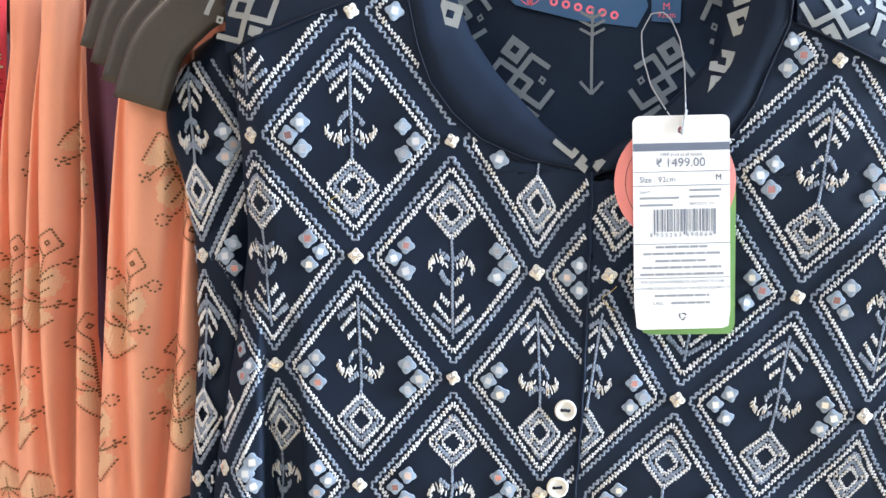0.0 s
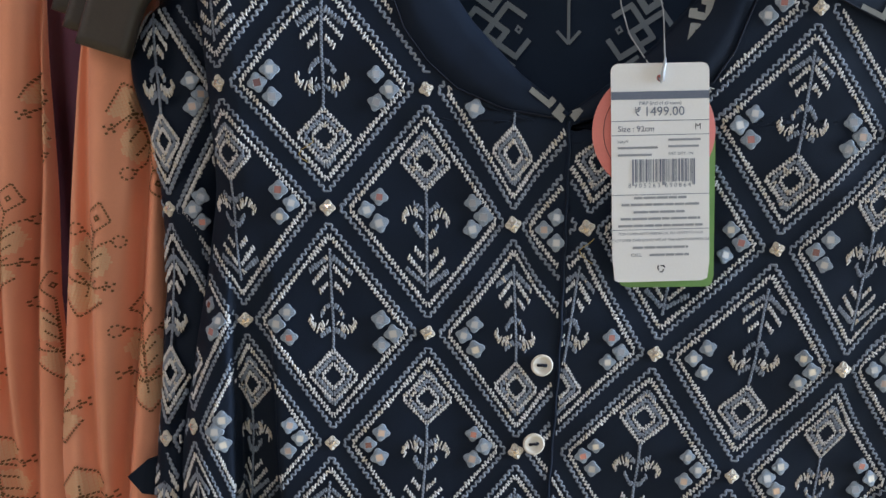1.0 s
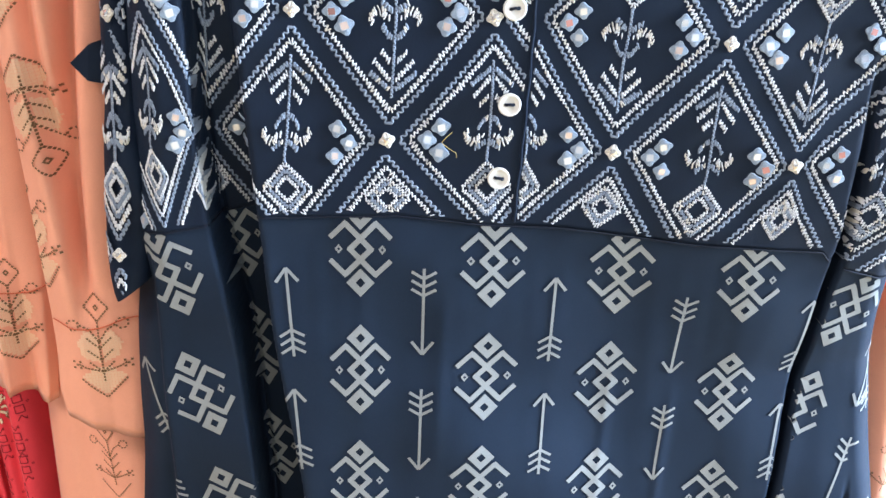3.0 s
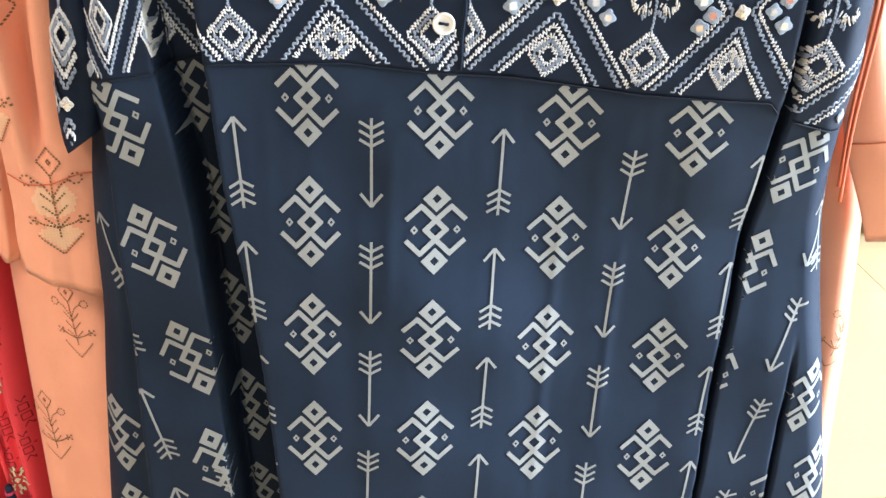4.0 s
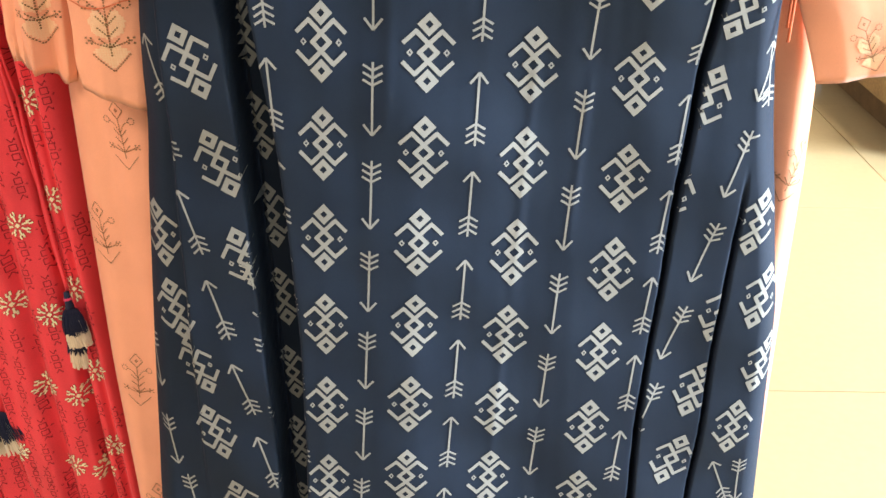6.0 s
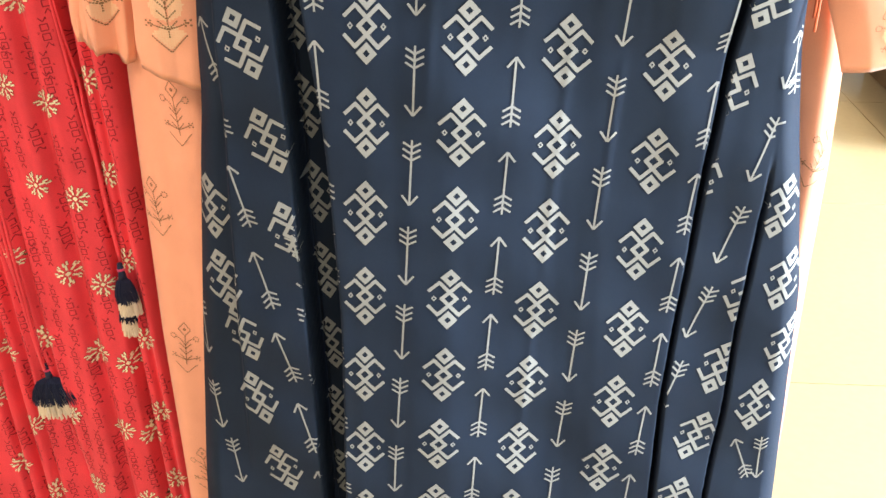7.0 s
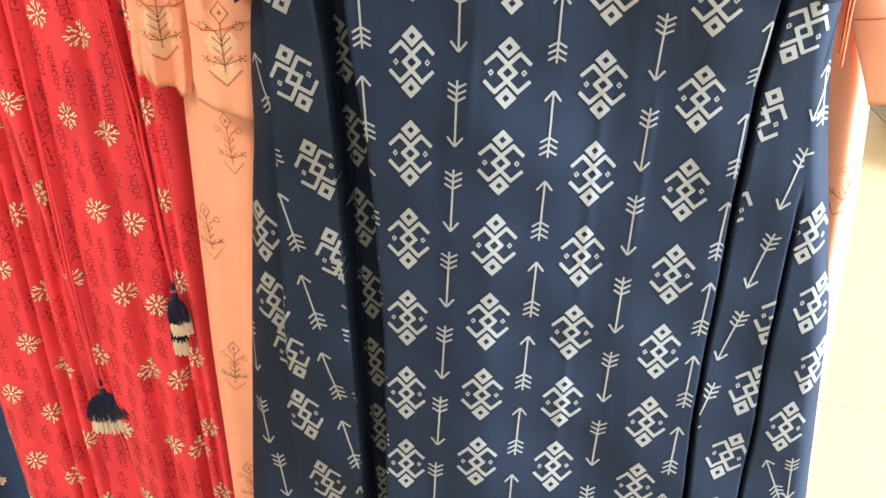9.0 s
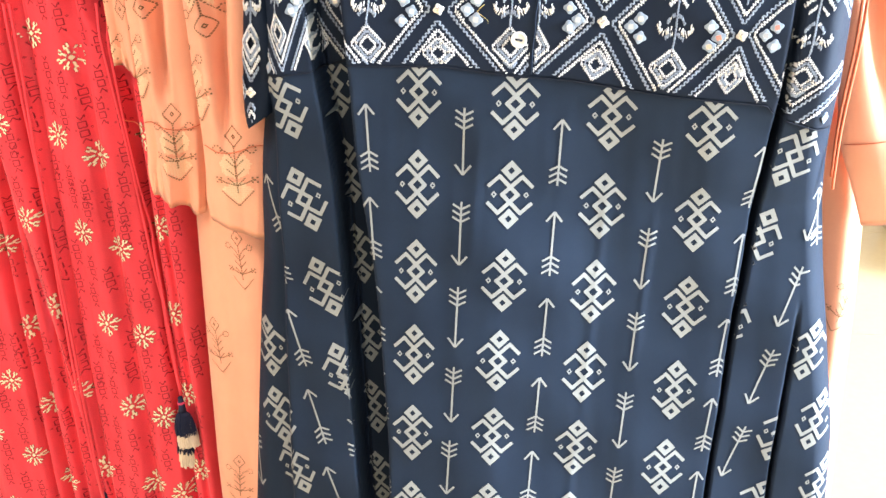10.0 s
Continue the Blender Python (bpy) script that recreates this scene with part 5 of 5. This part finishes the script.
def peach_kurta(dx, dy, dz, label, first, hem_z=0.820, wave=0.0015):
    k = thing("peach_kurta", (0.06 + dx, 0.63 + dy, 0.2 + dz), label, "kurta", "peach kurtas on the rail")

    def sh(f):
        return lambda z: f(np.asarray(z) - dz) + dx

    def sb(f):
        return lambda z: f(np.asarray(z) - dz) + (0.0 if first else 0.006)

    bl = sb(curve_of((0.15, -0.235), (0.37, -0.238), (0.55, -0.242), (0.72, -0.241), (0.82, -0.240), (0.95, -0.215), (1.2, -0.19), (1.33, -0.17), (1.40, -0.12)))
    br_ = sb(curve_of((0.15, 0.366), (0.64, 0.354), (0.744, 0.353), (0.793, 0.351), (0.83, 0.349), (0.862, 0.346), (0.905, 0.336), (1.0, 0.31), (1.2, 0.30), (1.33, 0.29), (1.40, 0.24)))
    body, bf = hanging_body("body", bl, br_, 0.24 + dz, 1.39 + dz, 0.634 + dy, 50.0, 0.009, PEACH, k, "peach cotton body with brown and cream dotted motifs", lean=0.02, seed=0.6 + 3 * dx)
    keep = keep_in(bl, br_, 0.25)
    for x, z, a, s in ((-0.190, 0.783, 0.1, 1.0), (-0.224, 0.690, 0.12, 1.0), (-0.213, 0.545, -0.05, 1.0), (-0.208, 0.400, 0.1, 1.0), (-0.150, 0.62, 0, 1.0), (0.337, 0.760, -0.35, 1.0), (0.318, 0.60, 0, 1.0), (-0.230, 0.92, 0, 1.0)):
        print_part("printed_figure", PEACH_FIGURE[1:], bf, body, (x, z + dz), a, s, s, keep)
    sl = sh(curve_of((0.815, -0.2035), (0.84, -0.2085), (0.862, -0.206), (0.9, -0.2065), (1.055, -0.214), (1.208, -0.204), (1.29, -0.197), (1.33, -0.191), (1.42, -0.188)))
    sr = sh(curve_of((0.815, -0.160), (0.84, -0.156), (0.9, -0.150), (1.055, -0.147), (1.208, -0.146), (1.29, -0.150), (1.33, -0.150), (1.42, -0.147)))
    if not first:
        wide = sr
        sr = lambda z: wide(z) - 0.014 * np.clip((np.asarray(z) - 1.0) / 0.15, 0, 1)
    slv, sf = tube_sleeve("sleeve", sl, sr, hem_z + dz, 1.400 + dz, 0.606 + dy, 0.019, PEACH, k, "peach sleeve with turned cuff and dotted motifs", 1.1 + 9 * dx, -0.009, wave)
    keep = keep_in(sl, sr, hem_z + 0.012 + dz)
    for x, z, a, fl in ((-0.177, 0.878, 0.0, 1), (-0.196, 1.020, 0.15, -1), (-0.160, 1.120, 0.1, 1), (-0.190, 1.175, -0.25, 1), (-0.158, 1.245, 0.3, -1), (-0.210, 0.95, 0.2, 1), (-0.213, 1.10, 0.1, 1)):
        print_part("printed_figure", PEACH_FIGURE, sf, slv, (x + dx, z + dz), a, 1.25, 1.25 * fl, keep)
    cuff = [(x, float(sf(x, 0.893 + dz + 0.002 * math.cos(x * 120))) - 0.0008, 0.893 + dz + 0.003 * math.cos(x * 120)) for x in np.linspace(float(sl(0.893 + dz)) + 0.002, float(sr(0.893 + dz)) - 0.002, 30)]
    part("cuff_seam", tube("cuff_seam", cuff, 0.0004, PEACH_D, 5), slv)
    rl = sh(curve_of((0.825, 0.340), (0.838, 0.3365), (0.866, 0.3265), (0.904, 0.310), (0.93, 0.306), (0.97, 0.299), (1.3, 0.262)))
    rr = sh(curve_of((0.83, 0.402), (0.86, 0.405), (0.905, 0.402), (1.0, 0.385), (1.3, 0.320)))
    slv, sf = tube_sleeve("sleeve", rl, rr, 0.840 + dz, 1.325 + dz, 0.614 + dy, 0.020, PEACH, k, "peach sleeve with turned cuff and dotted motifs", 2.3, 0.006, 0.0015)
    keep = keep_in(rl, rr, 0.836 + dz)
    for x, z, a in ((0.366, 0.866, 0.45), (0.378, 0.945, 0.2), (0.340, 1.01, 0.2)):
        print_part("printed_figure", PEACH_FIGURE, sf, slv, (x + dx, z + dz), a, 0.8, 0.8, keep)
    cuff = [(x, float(sf(x, 0.905 + dz + 0.15 * (x - dx - 0.33))) - 0.0008, 0.905 + dz + 0.15 * (x - dx - 0.33)) for x in np.linspace(0.313, 0.398, 30) + dx]
    part("cuff_seam", tube("cuff_seam", cuff, 0.0004, PEACH_D, 5), slv)
    if first:
        for x0, x1, z1 in ((0.3095, 0.3015, 0.872), (0.3060, 0.2995, 0.882)):
            part("tie_cord", tube("tie_cord", [(x0 + (x1 - x0) * t + 0.001 * math.sin(7 * t), 0.589, 1.02 + (z1 - 1.02) * t) for t in np.linspace(0, 1, 14)], 0.0012, PEACH_D, 6), k, "deep orange tie cord").location = -k.location
    return k


peach_kurta(0.0, 0.0, 0.0, "peach cotton kurta with brown dotted motifs, behind the navy one", True)
peach_kurta(-0.064, 0.036, 0.010, "peach cotton kurta with wide sleeve, second on the rail", False, wave=0.009)
peach_kurta(-0.100, 0.074, 0.004, "peach cotton kurta with a rucked sleeve, third on the rail", False, 0.935, 0.009)

scrap = thing("navy_garment", (-0.16, 0.603, 1.05), "corner of a navy garment behind the sleeve", "garment")
_V = [(-0.0085, 0, 0.0), (0.003, -0.002, 0.010), (0.012, 0.0, 0.013), (0.012, 0.001, -0.012), (0.000, -0.001, -0.0095)]
part("corner", mesh_of("corner", _V + [(x, y + 0.004, z) for x, y, z in _V], [(0, 1, 2, 3, 4), (9, 8, 7, 6, 5)] + [(k, 5 + k, 5 + (k + 1) % 5, (k + 1) % 5) for k in range(5)], NAVY), scrap).location = (0.0, -0.022, 0.0)


# ---- crimson kurtas ----
def flower_cells(grow=0.0):
    """An eight-armed stepped flower, 26 mm across."""
    c = ring_cells((0, 0), 0.0022 + grow, 0.0022 + grow, 0.97)
    for k in range(8):
        a = k * math.pi / 4 + 0.2
        u, v = np.array([math.cos(a), math.sin(a)]), np.array([-math.sin(a), math.cos(a)])
        for r0, r1, off, w in ((0.0034, 0.0084, 0.0, 0.0015), (0.0070, 0.0104, 0.0013, 0.0013), (0.0080, 0.0114, -0.0013, 0.0013)):
            if k % 2:
                r0, r1 = r0 * 0.96, r1 * 0.92
            c += line_cells(u * (r0 - grow) + v * off, u * (r1 + grow) + v * off, w + 2 * grow, 0.004)
    return c


def cross_cells():
    """A thin-lined figure: two squares between two pairs of forked arms."""
    c = []
    for s in (-1, 1):
        q = [(-0.0024, s * 0.0012), (0.0024, s * 0.0012), (0.0024, s * 0.0058), (-0.0024, s * 0.0058)]
        for a, b in zip(q, q[1:] + q[:1]):
            c += line_cells(a, b, 0.00062, 0.003)
        c += line_cells((0, s * 0.0075), (0.0024, s * 0.0108), 0.00062, 0.004) + line_cells((0, s * 0.0075), (-0.0024, s * 0.0108), 0.00062, 0.004)
        c += line_cells((0.0024, s * 0.0108), (0.0024, s * 0.0090), 0.00062, 0.004)
        c += ring_cells((0.0046, s * 0.0002), 0.0009, 0.0009, 0.5) if s > 0 else ring_cells((-0.0046, 0.0), 0.0009, 0.0009, 0.5)
    return c


FLOWER_LAYERS = [(flower_cells(0.00018), OLIVE), (flower_cells(0.0), FLOWER)]
CROSS = cross_cells()


def crimson_kurta(left, right, y0, label, seed, flowers, crosses, cords, folds):
    k = thing("crimson_kurta", (float(right(0.6)) - 0.1, y0, 0.2), label, "kurta", "crimson kurtas on the rail")
    body, f = hanging_body("body", left, right, 0.22, 1.42, y0, 80.0, 0.0060, RED, k, "crimson rayon body with cream flowers and maroon line print", lean=0.045, seed=seed, folds=folds)
    keep = keep_in(left, right, 0.23)
    rng = random.Random(int(seed * 10))
    for x, z in flowers:
        print_part("printed_flower", FLOWER_LAYERS, f, body, (x, z), rng.uniform(-0.15, 0.15), 1.1, 1.18, keep)
    V, F = [], []
    for x, z in crosses:
        v, q = lay(CROSS, f, (x, z), 0.12, 1.2, 1.2, 0.0004, keep)
        o = len(V)
        V += v
        F += [tuple(i + o for i in t) for t in q]
    if F:
        tagged(part("line_print", mesh_of("line_print", V, F, RED_D), body), kind="stuff")
    for x0, z0, x1, z1 in cords:
        for off in (-0.0022, 0.0022):
            pts = []
            for t in np.linspace(0, 1, 40):
                x, z = x0 + (x1 - x0) * t + off * (1 - t * 0.6) + 0.0008 * math.sin(9 * t + off * 900), z0 + (z1 - z0) * t
                pts.append((x, min(float(f(x, z)), float(f(x + 0.004, z)), float(f(x - 0.004, z))) - 0.0025, z))
            part("tie_cord", tube("tie_cord", pts, 0.0017, RED, 6), k, "thin crimson tie cord").location = -k.location
    return k, f


def tassel(parent, x, y, z, lean, length, label, seed, wide=1.0):
    """A navy tassel with an ecru under-layer, bound with pink thread; z: its top."""
    t = part("tassel", tube("tassel", [(0, 0, 0.006), (0, 0, -0.004), (0, 0, -0.010)], lambda s: 0.0026 + 0.0016 * s, TASSEL_N, 10), parent, label)
    t.matrix_basis = Matrix.Translation(Vector((x, y, z)) - parent.location) @ Euler((0, lean, 0)).to_matrix().to_4x4()
    part("binding", tube("binding", [(0.0034 * math.cos(a), 0.0034 * math.sin(a), -0.002 + 0.0002 * a) for a in np.linspace(0, 12.5, 40)], 0.0006, PINK_T, 5), t, "pink thread binding")
    rng = random.Random(seed)
    for name, mat, n, l0, l1, spread in (("navy_fringe", TASSEL_N, 460, 0.56, 0.70, 0.019), ("ecru_fringe", TASSEL_C, 460, 0.82, 1.0, 0.0185)):
        V, F = [], []
        for _ in range(n):
            a, r = rng.uniform(0, 6.283), math.sqrt(rng.random())
            ln = length * rng.uniform(l0, l1)
            ex, ey = wide * spread * r * math.cos(a), 0.55 * spread * r * math.sin(a) + (0.0025 if mat is TASSEL_C else 0)
            o, w = len(V), 0.0005 if mat is TASSEL_N else 0.0009
            for s in (0.0, 0.25, 0.6, 1.0):
                b = min(1, s * 2.6) ** 0.6 * (0.55 + 0.45 * s ** 0.6)
                c = (ex * b + 0.0006 * math.sin(9 * s + a), ey * b, -0.008 - (ln - 0.008) * s)
                V += [(c[0] - w, c[1], c[2]), (c[0] + w, c[1], c[2]), (c[0], c[1] - 1.2 * w, c[2])]
            for j in range(3):
                p = o + 3 * j
                F += [(p, p + 3, p + 5, p + 2), (p + 2, p + 5, p + 4, p + 1)]
        part(name, mesh_of(name, V, F, mat), t)
    return t


def build_crimson():
    left = curve_of((0.15, -0.345), (0.5, -0.398), (0.74, -0.43), (0.84, -0.447), (1.0, -0.47), (1.42, -0.50))
    right = curve_of((0.15, -0.235), (0.33, -0.243), (0.5, -0.248), (0.75, -0.246), (0.86, -0.252), (0.93, -0.268), (0.99, -0.318), (1.1, -0.318), (1.42, -0.31))
    flowers = []
    for x, z, dx, dz in ((-0.364, 0.784, 0.0135, 0.0945), (-0.317, 0.675, 0.0115, 0.0925), (-0.289, 0.789, 0.005, 0.090), (-0.419, 0.796, 0.013, 0.094)):
        flowers += [(x + dx * k, z - dz * k) for k in range(-7, 7)]
    crosses = []
    rng = random.Random(2)
    for i in range(-4, 16):
        for k in range(-40, 40):
            x, z = -0.47 + 0.0165 * i + 0.0028 * (k % 7), 0.70 + 0.0300 * k - 0.012 * i
            if all(math.hypot(x - a, z - b) > 0.0175 for a, b in flowers) and -0.5 < x < -0.26 and 0.23 < z < 1.4:
                crosses.append((x + rng.uniform(-0.001, 0.001), z + rng.uniform(-0.001, 0.001)))
    one, f = crimson_kurta(left, right, 0.690, "crimson kurta with cream flower print and navy tassels", 0.4, flowers, crosses, [(-0.407, 1.0, -0.386, 0.476), (-0.322, 1.0, -0.284, 0.608)], ((-0.401, 0.016, 0.005), (-0.3865, 0.010, 0.004), (-0.3335, 0.012, 0.006), (-0.2955, 0.014, 0.004), (-0.278, 0.008, 0.004)))
    tassel(one, -0.385, float(f(-0.385, 0.45)) - 0.012, 0.474, -0.10, 0.062, "navy and ecru tassel bound in pink", 1, 1.4)
    tassel(one, -0.283, float(f(-0.283, 0.59)) - 0.010, 0.604, -0.06, 0.052, "navy and ecru tassel bound in pink", 2, 0.6)
    tassel(one, -0.286, float(f(-0.286, 0.57)) - 0.004, 0.580, 0.02, 0.060, "navy and ecru tassel bound in pink", 3, 0.6)
    l2 = curve_of((0.15, -0.52), (0.5, -0.545), (0.7, -0.56), (1.42, -0.66))
    r2 = curve_of((0.15, -0.345), (0.5, -0.385), (0.74, -0.42), (1.0, -0.455), (1.42, -0.49))
    fl2 = [(-0.485 + 0.0105 * k + 0.038 * j, 0.60 - 0.0925 * k - 0.03 * j) for k in range(-7, 6) for j in (-3, -2, -1, 0, 1)]
    cr2 = [(x - 0.07, z - 0.01) for x, z in crosses]
    cr2 = [c for c in cr2 if all(math.hypot(c[0] - a, c[1] - b) > 0.0175 for a, b in fl2)]
    crimson_kurta(l2, r2, 0.722, "crimson kurta with cream flower print, second on the rail", 1.9, fl2, cr2, [], ((-0.452, 0.014, 0.006), (-0.47, 0.012, 0.004), (-0.43, 0.010, 0.004)))
    l3 = curve_of((0.15, -0.78), (1.42, -0.86))
    r3 = curve_of((0.15, -0.54), (0.42, -0.556), (0.7, -0.57), (1.42, -0.64))
    n = thing("navy_floral_kurta", (-0.66, 0.77, 0.2), "dark navy kurta with small tan floral print", "kurta")
    body, g = hanging_body("body", l3, r3, 0.22, 1.42, 0.770, 80.0, 0.008, NAVY_SKIRT, n, "", seed=2.0)
    for k in range(-6, 8):
        for j in range(5):
            print_part("printed_flower", [(flower_cells(0.0), CREAM_P)], g, body, (-0.57 - 0.035 * j + 0.008 * k, 0.5 - 0.06 * k + 0.02 * j), 0.3, 0.6, 0.6, keep_in(l3, r3, 0.23))
    for x, y, z in ((-0.40, 0.70, 1.40), (-0.55, 0.735, 1.40), (-0.62, 0.785, 1.40)):
        hanger((x, y, z), "grey-brown plastic hanger holding a kurta")


build_crimson()


# Added dark sheet: its colour paints the shade between garments and hides the floor
def gap_backing():
    k = thing("gap_backing", (-0.15, 0.90, 0.2), "dark maroon sheet added as the shade between the garments", "kurta")
    hanging_body("body", curve_of((0.15, -0.46), (1.6, -0.52)), curve_of((0.0, 0.16), (1.6, 0.16)), 0.24, 1.50, 0.90, 70.0, 0.010, GAP_SHADE, k, "", seed=0.3)
    hanging_body("hem", curve_of((0.15, -0.462), (1.6, -0.522)), curve_of((0.0, 0.162), (1.6, 0.162)), 0.16, 0.24, 0.899, 70.0, 0.010, GAP_SHADE, k, "", seed=0.3)
    # hanger added to go with the sheet
    hanger((-0.15, 0.905, 1.42), "grey-brown plastic hanger holding a kurta")


gap_backing()


# ---- far floor: a low brown display plinth with dark goods ----
def plinth():
    p = thing("display_plinth", (1.94, 2.82, 0.0), "low tan brown wooden display plinth on the tiled floor", "plinth")
    part("base", box("base", (-0.55, -0.25, 0.0), (0.9, 0.6, 0.10), DARKW, 0.004), p)
    part("board", box("board", (-0.60, -0.30, 0.10), (0.95, 0.65, 0.22), WOOD, 0.006), p)
    part("top", box("top", (-0.62, -0.32, 0.22), (0.97, 0.67, 0.25), WOOD, 0.006), p)
    for k in range(5):
        b = thing("folded_garment", (1.58 + 0.24 * k, 2.85, 0.25), "brown folded garment on the display plinth", "garment", "folded garments")
        for j in range(3):
            part("fold", box("fold", (-0.10, -0.13, 0.03 * j), (0.10 - 0.006 * j, 0.13, 0.03 * j + 0.028), DARKW, 0.010), b)


plinth()
